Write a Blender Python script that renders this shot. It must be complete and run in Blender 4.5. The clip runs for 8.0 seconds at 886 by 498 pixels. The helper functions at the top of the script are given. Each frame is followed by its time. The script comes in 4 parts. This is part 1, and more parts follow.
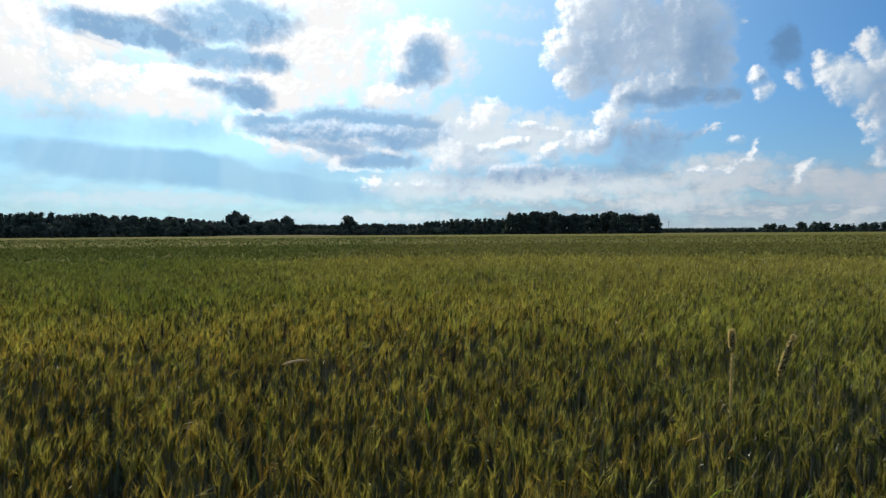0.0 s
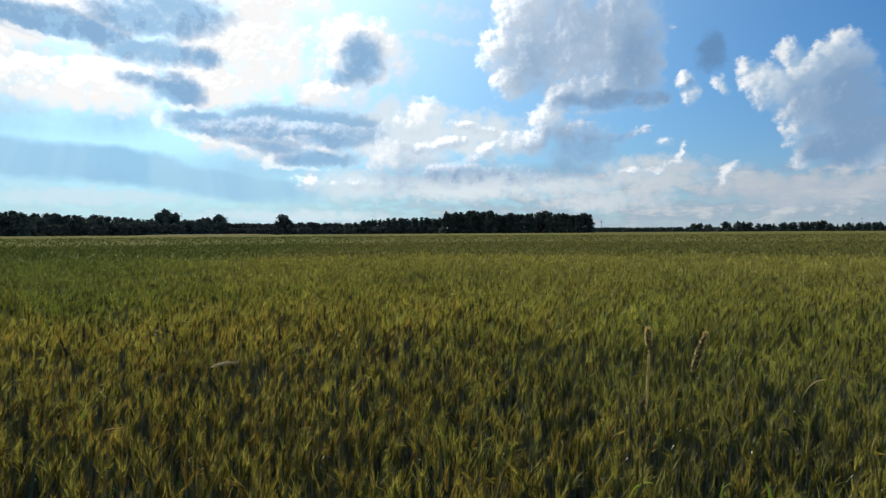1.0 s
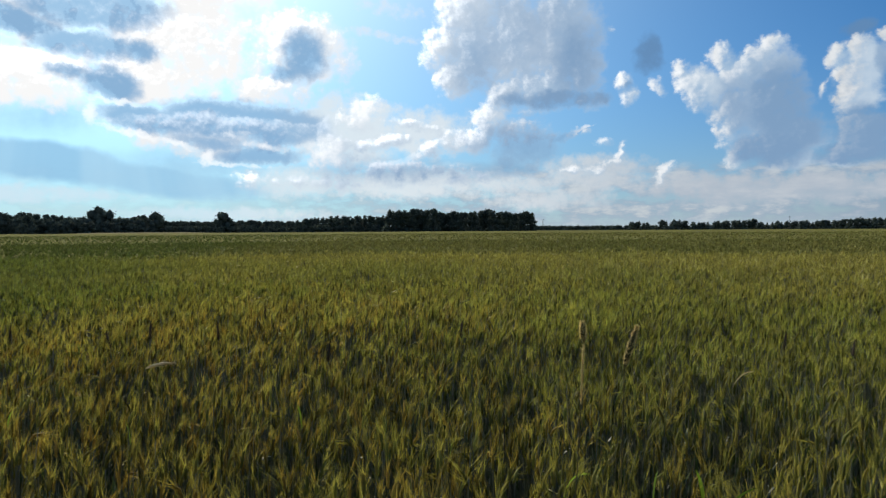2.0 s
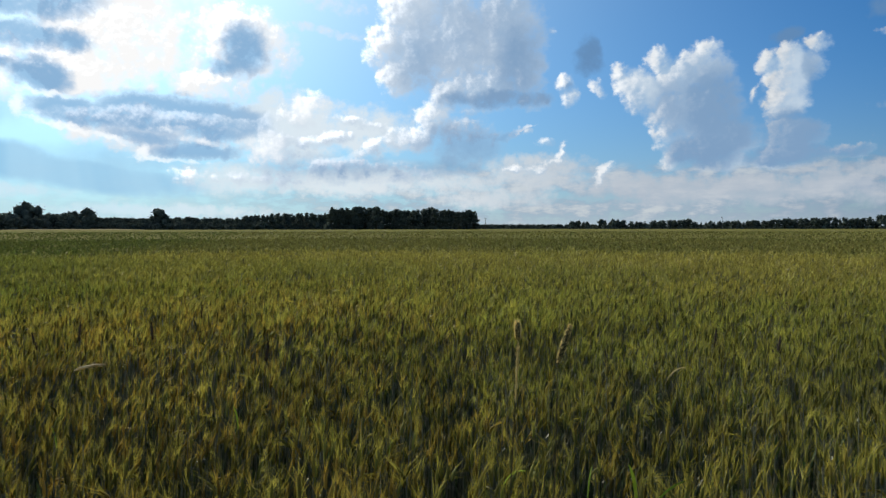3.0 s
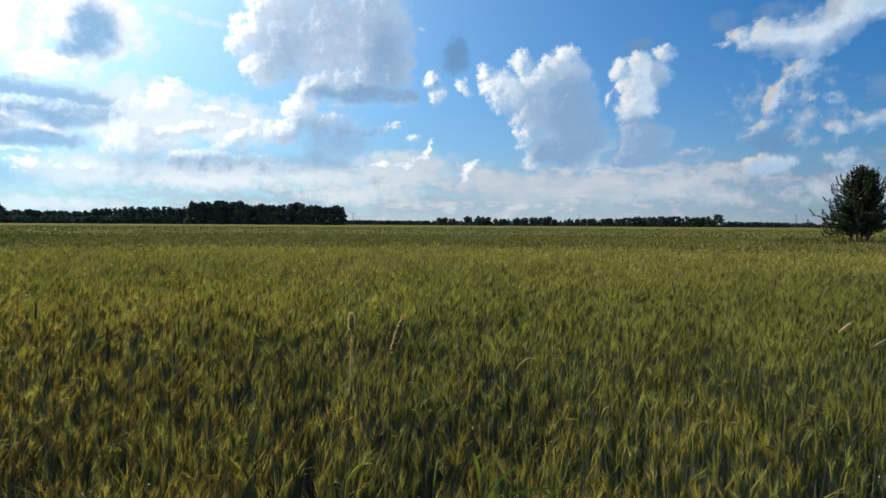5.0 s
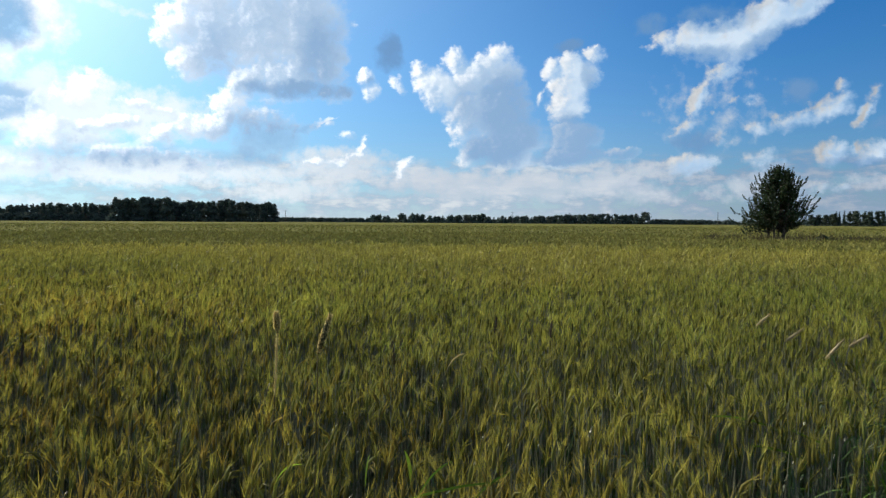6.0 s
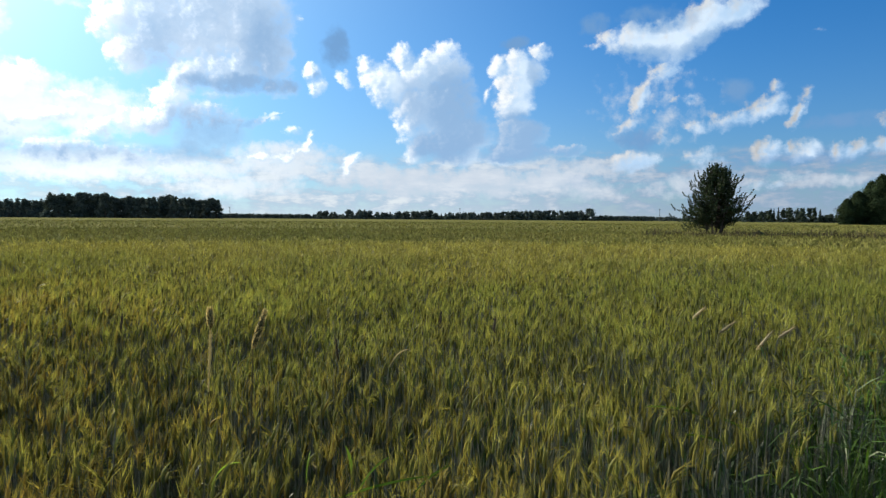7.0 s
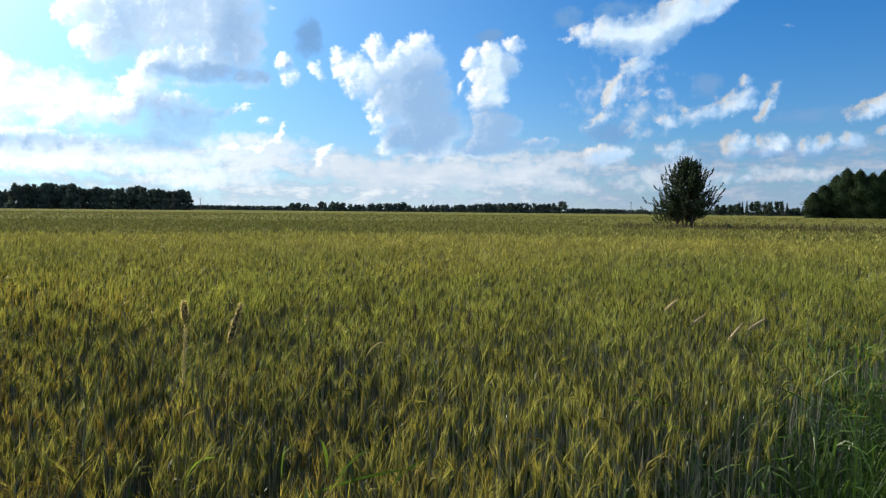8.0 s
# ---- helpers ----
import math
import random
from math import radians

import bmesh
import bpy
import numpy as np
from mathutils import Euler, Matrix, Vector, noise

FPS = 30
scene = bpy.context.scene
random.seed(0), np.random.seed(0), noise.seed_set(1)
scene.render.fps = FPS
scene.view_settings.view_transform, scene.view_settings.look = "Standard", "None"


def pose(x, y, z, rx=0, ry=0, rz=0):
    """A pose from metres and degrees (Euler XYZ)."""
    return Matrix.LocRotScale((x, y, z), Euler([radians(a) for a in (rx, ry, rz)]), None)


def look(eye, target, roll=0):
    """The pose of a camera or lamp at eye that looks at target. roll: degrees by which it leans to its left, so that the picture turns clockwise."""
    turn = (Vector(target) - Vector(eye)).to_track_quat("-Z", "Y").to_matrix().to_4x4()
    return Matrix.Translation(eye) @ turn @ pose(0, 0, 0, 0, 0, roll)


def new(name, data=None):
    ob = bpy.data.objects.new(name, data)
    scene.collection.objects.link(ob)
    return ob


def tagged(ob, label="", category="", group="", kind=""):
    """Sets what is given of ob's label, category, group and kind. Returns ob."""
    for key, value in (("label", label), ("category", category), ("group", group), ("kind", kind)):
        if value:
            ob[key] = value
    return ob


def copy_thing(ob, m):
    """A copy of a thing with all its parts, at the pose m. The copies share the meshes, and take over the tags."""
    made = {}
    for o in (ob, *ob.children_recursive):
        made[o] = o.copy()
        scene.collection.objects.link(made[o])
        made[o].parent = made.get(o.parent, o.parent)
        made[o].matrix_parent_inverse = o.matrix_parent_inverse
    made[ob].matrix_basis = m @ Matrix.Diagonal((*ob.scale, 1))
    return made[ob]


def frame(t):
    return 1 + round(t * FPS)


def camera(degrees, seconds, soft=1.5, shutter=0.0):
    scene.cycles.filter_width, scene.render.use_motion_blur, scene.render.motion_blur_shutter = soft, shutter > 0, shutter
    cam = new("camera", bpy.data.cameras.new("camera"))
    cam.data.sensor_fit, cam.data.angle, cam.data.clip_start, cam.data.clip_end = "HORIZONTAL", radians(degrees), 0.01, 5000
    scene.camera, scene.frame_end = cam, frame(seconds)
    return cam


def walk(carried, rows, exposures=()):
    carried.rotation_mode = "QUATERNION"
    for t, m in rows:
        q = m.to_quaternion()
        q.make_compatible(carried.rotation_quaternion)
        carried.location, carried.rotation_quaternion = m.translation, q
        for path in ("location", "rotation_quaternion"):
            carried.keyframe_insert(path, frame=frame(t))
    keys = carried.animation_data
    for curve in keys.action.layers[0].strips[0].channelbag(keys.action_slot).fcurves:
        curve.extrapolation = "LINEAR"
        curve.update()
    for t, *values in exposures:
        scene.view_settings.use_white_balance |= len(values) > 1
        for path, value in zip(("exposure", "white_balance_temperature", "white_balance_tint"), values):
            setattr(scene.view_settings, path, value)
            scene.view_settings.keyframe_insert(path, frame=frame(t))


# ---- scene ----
cam = camera(62.87, 8.0, soft=1.3, shutter=0.4)
EYE = 1.55
# seconds, x, y, z about the eye's height, yaw, pitch, roll
PATH = [
    (0.0, 0.000, 0.000, 0.000, 0.00, -1.24, 0.40),
    (0.5, 0.007, -0.001, 0.006, -2.46, -1.21, 0.07),
    (1.0, 0.020, -0.003, 0.002, -4.99, -1.34, 0.35),
    (2.5, 0.030, -0.014, -0.001, -11.66, -1.58, 0.13),
    (3.0, 0.038, -0.014, 0.002, -13.95, -1.67, 0.06),
    (3.5, 0.049, -0.027, -0.005, -16.11, -1.67, 0.31),
    (4.0, 0.066, -0.038, -0.006, -19.05, -1.77, 0.06),
    (4.5, 0.080, -0.039, -0.003, -21.61, -1.84, -0.09),
    (6.0, 0.104, -0.033, -0.005, -29.53, -2.15, -0.39),
    (6.5, 0.110, -0.040, -0.005, -31.44, -2.18, 0.12),
    (7.0, 0.116, -0.052, -0.007, -33.67, -2.41, -0.39),
    (7.5, 0.118, -0.052, -0.007, -35.20, -2.65, -0.47),
    (8.0, 0.113, -0.040, -0.006, -35.77, -3.00, -0.57),
]
walk(cam, [(t, pose(x, y, EYE + z, 90 + p, r, a)) for t, x, y, z, a, p, r in PATH],
     exposures=[(0.0, -0.35), (3.5, -0.32), (4.5, -0.22), (6.5, 0.04), (8.0, 0.24)])

# ---- node helpers ----


def nd(tree, kind, *ins, out=0, operation="", use_clamp=False, interpolation_type="", vector_type="", noise_dimensions=""):
    """A node with its inputs set in order (None: left alone); gives back one of its outputs."""
    n = tree.nodes.new(kind)
    if operation:
        n.operation = operation
    if use_clamp:
        n.use_clamp = True
    if interpolation_type:
        n.interpolation_type = interpolation_type
    if vector_type:
        n.vector_type = vector_type
    if noise_dimensions:
        n.noise_dimensions = noise_dimensions
    for i, v in enumerate(ins):
        if v is None:
            continue
        if isinstance(v, bpy.types.NodeSocket):
            tree.links.new(v, n.inputs[i])
        else:
            n.inputs[i].default_value = v
    return n.outputs[out] if len(n.outputs) else None


def ma(tree, op, a, b=None, c=None, clamp=False):
    return nd(tree, "ShaderNodeMath", a, b, c, operation=op, use_clamp=clamp)


def vm(tree, op, a, b=None, out=0):
    return nd(tree, "ShaderNodeVectorMath", a, b, operation=op, out=out)


def smooth(tree, v, lo, hi, a=0.0, b=1.0):
    return nd(tree, "ShaderNodeMapRange", v, lo, hi, a, b, interpolation_type="SMOOTHSTEP")


def mixc(tree, f, a, b):
    n = tree.nodes.new("ShaderNodeMix")
    n.data_type = "RGBA"
    for sock, v in ((n.inputs[0], f), (n.inputs[6], a), (n.inputs[7], b)):
        if isinstance(v, bpy.types.NodeSocket):
            tree.links.new(v, sock)
        elif sock is n.inputs[0]:
            sock.default_value = v
        else:
            sock.default_value = (*v[:3], 1)
    return n.outputs[2]


def fbm(tree, vec, scale, detail=4.0, rough=0.55, dist=0.0, out=0):
    return nd(tree, "ShaderNodeTexNoise", vec, None, scale, detail, rough, None, None, None, dist, out=out)


# ---- sky: Nishita air with cumulus, veils and low haze; the sun stands behind cloud ----
SUN_AZ, SUN_EL = -17.0, 30.0
# clouds as soft ellipses: azimuth, elevation, half width, half height, lean (degrees), weight
COVER_SUNWARD = [(-29.9, 13.5, 5.35, 4.71, 0, 1), (-22.4, 15.1, 7.6, 2.66, 0, 1), (-26.1, 10.6, 5.74, 1.73, -4, 0.6), (-20.5, 10.6, 7.81, 2.4, 0, 1), (-10.6, 13.5, 7.3, 4.92, 0, 1), (-9.7, 17.2, 6.47, 2.38, 0, 1), (-1.6, 13.7, 4.22, 3.12, 0, 1), (-4.1, 14.9, 2.65, 1.64, 0, 0.6), (-13.6, 11.3, 6.73, 2.48, 0, 1), (-3.7, 10.9, 3.99, 1.7, 0, 0.7), (-8.1, 7.2, 8.3, 1.95, -4, 1)]
COVER_SUN_EDGE = [(0.8, 6.1, 2.23, 1.98, 0, 0.6), (2.6, 8.7, 1.55, 1.21, 0, 0.4), (4, 9.8, 1.15, 0.86, 30, 0.4), (0.7, 3.7, 3.57, 0.8, 0, 0.35), (4.3, 6.8, 2.66, 0.7, 10, 0.5), (-3.7, 3.7, 3.11, 0.62, 0, 0.3), (1.7, 12.8, 1.33, 1.68, 0, 0.5), (-9.8, 6.7, 2.16, 0.39, -12, 0.3)]
COVER_TOWER = [(11.8, 16.5, 3.19, 2.38, 0, 1), (9.8, 14.2, 1.94, 1.63, 0, 0.8), (9, 13.4, 1.3, 1.24, 0, 0.6), (10.5, 11.7, 1.8, 1.88, 0, 0.9), (12.2, 13.7, 2.97, 3.26, 0, 1), (15.5, 14.3, 3.71, 4.39, 0, 1), (18.6, 14.4, 3.59, 4.7, 0, 1), (20.3, 12.3, 1.87, 2.96, 0, 1), (17.2, 10.9, 4.05, 1.96, 0, 1), (20.7, 9.8, 1.94, 0.88, 0, 0.7), (14.3, 10.3, 1.88, 1.66, 0, 0.8), (13.2, 8.4, 1.43, 1.9, 0, 0.8), (11.7, 6.9, 2.56, 1.11, 8, 0.7)]
COVER_TOWER_FOOT = [(8.9, 6.4, 1.82, 0.78, 25, 0.5), (7, 8.2, 2.19, 0.43, -12, 0.35), (10.4, 7.3, 1.29, 0.69, 0, 0.4), (15.5, 7.3, 3.3, 1.47, 0, 0.6), (15.9, 9.1, 1.85, 0.37, 0, 0.35), (6.1, 4.6, 6.17, 0.97, 0, 0.6), (11.3, 4, 2.14, 0.61, 10, 0.4), (19.6, 7.3, 1.18, 0.25, 25, 0.25), (17.8, 6.7, 1.05, 0.38, 30, 0.3)]
COVER_SMALL = [(23.5, 11, 0.9, 0.78, 0, 0.55), (23.9, 10, 0.82, 0.86, 0, 0.5), (26, 10.5, 0.79, 0.5, -40, 0.45), (22.6, 15.1, 0.34, 0.27, 0, 0.3), (21.9, 6.6, 0.77, 0.41, 0, 0.35), (23.2, 5.8, 0.38, 1.05, -10, 0.35), (21.5, 4.7, 1.31, 0.37, 18, 0.35), (19.6, 4.6, 1.19, 0.29, 0, 0.25), (26.7, 4.4, 0.85, 0.47, 30, 0.4), (26.2, 3.7, 0.43, 0.56, 0, 0.3), (20.7, 7.4, 0.35, 0.24, 0, 0.3)]
COVER_TWIN = [(27.8, 11.7, 0.85, 0.91, 0, 0.6), (28.6, 10.8, 1.44, 1.41, 0, 0.8), (29.5, 10.1, 2.02, 1.75, 0, 1), (30.4, 12.3, 1.16, 1.1, 0, 0.8), (32, 11, 2.46, 1.63, 0, 1.2), (33.9, 12.8, 1.08, 0.88, 15, 0.7), (33.6, 11.3, 2.22, 2.02, 0, 1), (31.6, 8.6, 2.14, 2.08, 0, 1), (33.6, 8.5, 3.03, 3.51, 0, 1), (34, 6.2, 3.22, 2, 0, 1), (30.7, 7.1, 1, 1.69, 0, 0.6), (31.5, 5.4, 0.99, 1.36, 0, 0.6), (35.6, 6.3, 1.97, 2.27, 0, 1)]
COVER_TWIN_EAST = [(37.9, 11.7, 0.99, 0.94, 0, 0.8), (39.4, 11.7, 1.64, 1.32, 0, 1), (41.2, 12.6, 0.94, 0.83, 30, 0.6), (40.8, 11.4, 0.95, 1.31, 0, 0.7), (39.3, 10.5, 1.72, 1.57, 0, 1), (39.2, 8.9, 1.73, 1.78, 0, 1), (39.7, 6.5, 2.43, 1.68, 0, 1), (39.1, 5.1, 3.01, 0.97, 0, 0.9), (42.8, 5.3, 1.77, 0.51, 6, 0.6), (37, 9.6, 0.39, 0.72, -15, 0.4), (37.4, 6.5, 0.42, 0.41, 40, 0.35), (41, 6.4, 0.44, 0.32, 0, 0.35)]
COVER_EAST = [(46.6, 13.5, 1.02, 0.81, 0, 0.5), (48.9, 13.3, 2.92, 1.44, 0, 1), (50.9, 13.2, 2.54, 1.75, 0, 1), (50.4, 11.3, 1.49, 0.81, 20, 0.5), (53, 14.1, 3.01, 1.64, 25, 1), (55.3, 14.9, 2.53, 1.22, 25, 0.8), (48.6, 9, 0.71, 1.5, -20, 0.7), (47.8, 7, 0.93, 0.55, 20, 0.45), (49.9, 8.1, 0.54, 0.25, 15, 0.3), (50.3, 6.2, 0.5, 0.51, 30, 0.35), (51.9, 8.9, 0.73, 0.37, 0, 0.25), (52.9, 6.9, 1.21, 0.5, 0, 0.3), (60.5, 13.1, 0.51, 0.2, 0, 0.15), (45.5, 13, 0.68, 0.2, 0, 0.2)]
COVER_EAST_LOW = [(57.4, 8.1, 1.83, 0.88, 20, 0.6), (55.1, 7.3, 1.65, 0.73, 10, 0.45), (59.6, 7.8, 0.55, 1.5, -22, 0.5), (58.2, 9.7, 0.45, 0.39, 0, 0.2), (57.6, 5, 0.99, 1.14, 0, 0.65), (59.8, 4.9, 1.33, 0.88, 15, 0.6), (61.9, 4.9, 0.71, 0.79, 30, 0.5), (63.2, 4.9, 1.26, 0.7, 20, 0.6), (65, 5.1, 1.08, 0.69, 0, 0.5), (66.2, 7.3, 1.71, 0.67, 22, 0.6), (66.8, 5.7, 0.52, 0.41, 0, 0.35), (48.3, 4.5, 2.2, 0.9, 8, 0.7), (53.2, 4.6, 1.37, 0.84, 0, 0.3), (57.6, 2.6, 1.53, 0.33, 0, 0.2)]
SHADE_SUNWARD = [(-16.3, 15.7, 5.12, 1.88, 0, 1.1), (-22.8, 14.4, 5.67, 1.07, -10, 1), (-26.4, 14.9, 2.14, 0.96, 0, 0.8), (-16.5, 13, 3.88, 0.97, 0, 0.9), (-13, 12.9, 1.35, 0.74, 0, 0.8), (-15, 10.6, 2.16, 1.24, -15, 1), (-17.7, 11.1, 1.53, 0.49, -10, 0.6), (-1.3, 13.3, 1.87, 1.92, 0, 0.9), (-2.7, 12, 1.42, 0.59, 0, 0.6)]
SHADE_BAR = [(-12.8, 8.2, 3.81, 1.02, -8, 1), (-7.2, 8.4, 5.7, 1.46, 0, 1.1), (-2.8, 7.9, 4, 1.65, 0, 1), (-4.6, 5.7, 3.32, 0.7, 0, 0.8), (-8.1, 6.7, 3.06, 0.61, -6, 0.5), (5.6, 4.6, 6.18, 1.14, 0, 0.3), (2.5, 5, 2.67, 1.06, 0, 0.1), (15.9, 6.5, 3.09, 1.6, 0, 0.45), (19.2, 7.2, 1.59, 0.29, 20, 0.5)]
SHADE_TOWER = [(19.8, 12.9, 2.04, 3.35, 0, 0.5), (17.2, 15.7, 2.83, 1.95, 0, 0.12), (12, 13.1, 1.61, 2.38, 0, 0.25), (14.7, 15.1, 1.87, 1.79, 0, 0.05), (18.8, 9.9, 3.39, 0.81, 0, 1), (15.1, 9.9, 1.24, 0.58, 0, 0.6), (21.5, 9.9, 1.46, 0.56, 0, 0.8), (23.9, 10.8, 0.3, 0.31, 0, 0.5)]
SHADE_TWIN = [(34.2, 8.8, 2.33, 3.28, 0, 0.9), (33.8, 5.8, 2.82, 1.5, 0, 1.1), (31.6, 9, 1.24, 1.87, 0, 0.35), (35.6, 7.1, 1.89, 2.05, 0, 0.8), (39.7, 6.8, 2.46, 1.52, 0, 1.2), (39.5, 5.2, 3.15, 0.89, 0, 1.5), (42.8, 5.3, 1.7, 0.47, 6, 1), (40.8, 10.8, 0.51, 1.31, 0, 0.3)]
SHADE_EAST = [(49.7, 14.7, 2.69, 0.79, 0, 0.8), (48.7, 12.3, 2.59, 0.57, 0, 0.6), (53.4, 13, 2.48, 0.55, 22, 0.6), (48.8, 6.2, 1.68, 0.85, 0, 0.6), (55.5, 9.4, 1.1, 0.96, 0, 0.5), (55.9, 6.8, 1.95, 0.33, 0, 0.4), (58.7, 4.3, 2.26, 0.32, 0, 0.45), (63, 4.3, 2.45, 0.27, 0, 0.4)]
VEIL = [(-25.9, 5.3, 7.23, 1.59, -8, 1.1), (-19.4, 4.9, 8.73, 1.58, -6, 1.3), (-11.6, 3.7, 8.14, 1.3, -6, 1.1), (-26.2, 8, 5.39, 1.56, 0, 0.35), (-19.4, 8, 4.76, 1.64, 0, 0.4), (25.2, 13, 1.23, 1.82, -10, 0.8), (14.3, 4.8, 3.35, 0.94, 0, 0.5), (-9.9, 5, 6.49, 1.74, 0, 0.5)]
VEIL_EAST = [(39.4, 13.4, 1.57, 0.61, 0, 1), (45.1, 14.6, 1.35, 0.79, 0, 0.6), (43.2, 2.8, 2.12, 0.55, 0, 0.3), (55.5, 9.4, 1.33, 1.04, 0, 0.8), (48.8, 6.1, 1.93, 1.1, 0, 0.7), (62.6, 6.9, 3.87, 0.62, 0, 0.5), (60.5, 4.6, 6.22, 0.8, 0, 0.5), (49.3, 15.1, 2.91, 0.86, 0, 0.5)]
PALE = [(-27.2, 11.2, 6.34, 3.41, 0, 0.8), (-27.9, 8.5, 4.87, 0.54, 0, 0.5), (1.7, 7.7, 5.78, 3.05, 0, 1), (7.8, 7.5, 4.8, 2.16, 0, 0.8), (6.9, 3.6, 8.35, 1.32, 0, 0.9), (13.8, 3.5, 5.46, 1.29, 0, 0.7), (-1.9, 3.7, 5.35, 1.33, 0, 0.8), (5.3, 16.8, 2.64, 0.56, -6, 0.35), (5.2, 14.8, 3.08, 0.37, -8, 0.35), (21.1, 4.6, 5.03, 1.24, 0, 0.6), (-22.6, 2.6, 9.91, 0.66, 0, 0.7), (-7.3, 1.3, 8.79, 0.62, 0, 0.7)]
PALE_EAST = [(21.3, 4.1, 4.86, 1.32, 0, 0.7), (29.1, 3.3, 5.5, 1.04, 0, 0.7), (36.1, 3.2, 5.11, 0.75, 0, 0.7), (42.4, 3.2, 3.57, 1.03, 0, 0.5), (18.2, 2.4, 5.34, 1.07, 0, 0.6), (44.4, 3.8, 5.21, 0.87, 0, 0.5), (52.8, 2.5, 4.47, 1.02, 0, 0.4), (60.6, 2.8, 4.39, 0.56, 0, 0.3), (49.8, 8, 2.91, 2.09, 0, 0.12)]
RIM = [(-16.4, 8.6, 0.49, 0.83, 0, 0.35), (-13.7, 7.2, 2.53, 0.25, -14, 0.35), (-10.5, 6.5, 1.72, 0.26, -14, 0.35), (-8.5, 5.6, 0.61, 0.7, -30, 0.35), (-6.8, 7.4, 1.32, 0.2, 0, 0.12), (-4.1, 6.5, 2.66, 0.22, -4, 0.16), (-6.8, 5, 2.64, 0.2, -4, 0.3), (0.3, 6.1, 1.43, 1.32, 0, 0.35), (-23.5, 13.5, 3.36, 0.2, -12, 0.3), (-14, 13.8, 1.67, 0.24, 10, 0.3), (-18.5, 11.9, 2.8, 0.2, -8, 0.3), (-14.9, 9.4, 2.5, 0.21, -6, 0.35), (3, 9.4, 1.77, 1.03, 30, 0.3), (-3.6, 15.3, 2.21, 0.65, 20, 0.3)]
FRONT = [(32, 2.7, 4.94, 1.28, 0, 0.5), (37.2, 2.7, 5.04, 1.16, 0, 0.5), (41.7, 2.8, 3.26, 1.04, 4, 0.5), (27.8, 2.7, 3.84, 0.96, 0, 0.3), (45.2, 2.1, 3.06, 0.85, 0, 0.3)]

world = bpy.data.worlds.new("sky")
scene.world = world
world.use_nodes = True
wt = world.node_tree
wt.nodes.clear()
direction = nd(wt, "ShaderNodeTexCoord")
sep = wt.nodes.new("ShaderNodeSeparateXYZ")
wt.links.new(direction, sep.inputs[0])
az = ma(wt, "MULTIPLY", ma(wt, "ARCTAN2", sep.outputs[0], sep.outputs[1]), 57.2958)
el = ma(wt, "MULTIPLY", ma(wt, "ARCSINE", sep.outputs[2]), 57.2958)
uv = nd(wt, "ShaderNodeCombineXYZ", az, el, 0.0)
# billows: broad and fine warps of the outline
warp = vm(wt, "SUBTRACT", fbm(wt, uv, 0.35, 3.0, 0.55, out=1), (0.5, 0.5, 0.5))
fine = vm(wt, "SUBTRACT", fbm(wt, uv, 1.5, 5.0, 0.62, out=1), (0.5, 0.5, 0.5))
shift = vm(wt, "ADD", vm(wt, "MULTIPLY", warp, (1.5, 1.0, 0.0)), vm(wt, "MULTIPLY", fine, (0.9, 0.8, 0.0)))
puv = vm(wt, "ADD", uv, shift)
# a step towards the sun, to tell the sunlit side of each cloud
to_sun = vm(wt, "NORMALIZE", vm(wt, "SUBTRACT", (SUN_AZ, SUN_EL, 0.0), uv))
puv_sun = vm(wt, "ADD", puv, vm(wt, "MULTIPLY", to_sun, (0.55, 0.55, 0.0)))


def heads(vec):
    """Cauliflower heads: round cells within round cells."""
    n = wt.nodes.new("ShaderNodeTexVoronoi")
    n.voronoi_dimensions, n.feature, n.normalize = "2D", "F1", True
    wt.links.new(vec, n.inputs["Vector"])
    for key, v in (("Scale", 0.95), ("Detail", 3.0), ("Roughness", 0.55), ("Lacunarity", 2.3)):
        n.inputs[key].default_value = v
    return ma(wt, "MULTIPLY_ADD", n.outputs["Distance"], -1.0, 1.0)


headed = vm(wt, "ADD", uv, vm(wt, "MULTIPLY", fine, (0.55, 0.5, 0.0)))
head = heads(headed)
head_sun = heads(vm(wt, "ADD", headed, vm(wt, "MULTIPLY", to_sun, (0.22, 0.22, 0.0))))
billow = fbm(wt, uv, 0.8, 6.0, 0.56)
billow_sun = fbm(wt, vm(wt, "ADD", uv, vm(wt, "MULTIPLY", to_sun, (0.35, 0.35, 0.0))), 0.8, 6.0, 0.56)
broad = fbm(wt, uv, 0.33, 3.0, 0.55)


def field(rows, vec, best=-1.0, blend=0.25):
    """The heap of soft ellipses; each one waits for the one before it, which keeps the shader small."""
    for a, e, ra, re, lean, w in rows:
        at = nd(wt, "ShaderNodeCombineXYZ", a, e, best)
        m = nd(wt, "ShaderNodeMapping", vec, at, (0, 0, radians(lean)), (ra, re, 1e5), vector_type="TEXTURE")
        q = vm(wt, "DOT_PRODUCT", m, m, out=1)
        best = ma(wt, "SMOOTH_MAX", best, ma(wt, "MULTIPLY_ADD", q, -w, w), blend)
    return best


def heap(clouds, vec, best=-1.0):
    for c in clouds:
        best = field(c, vec, best)
    return best


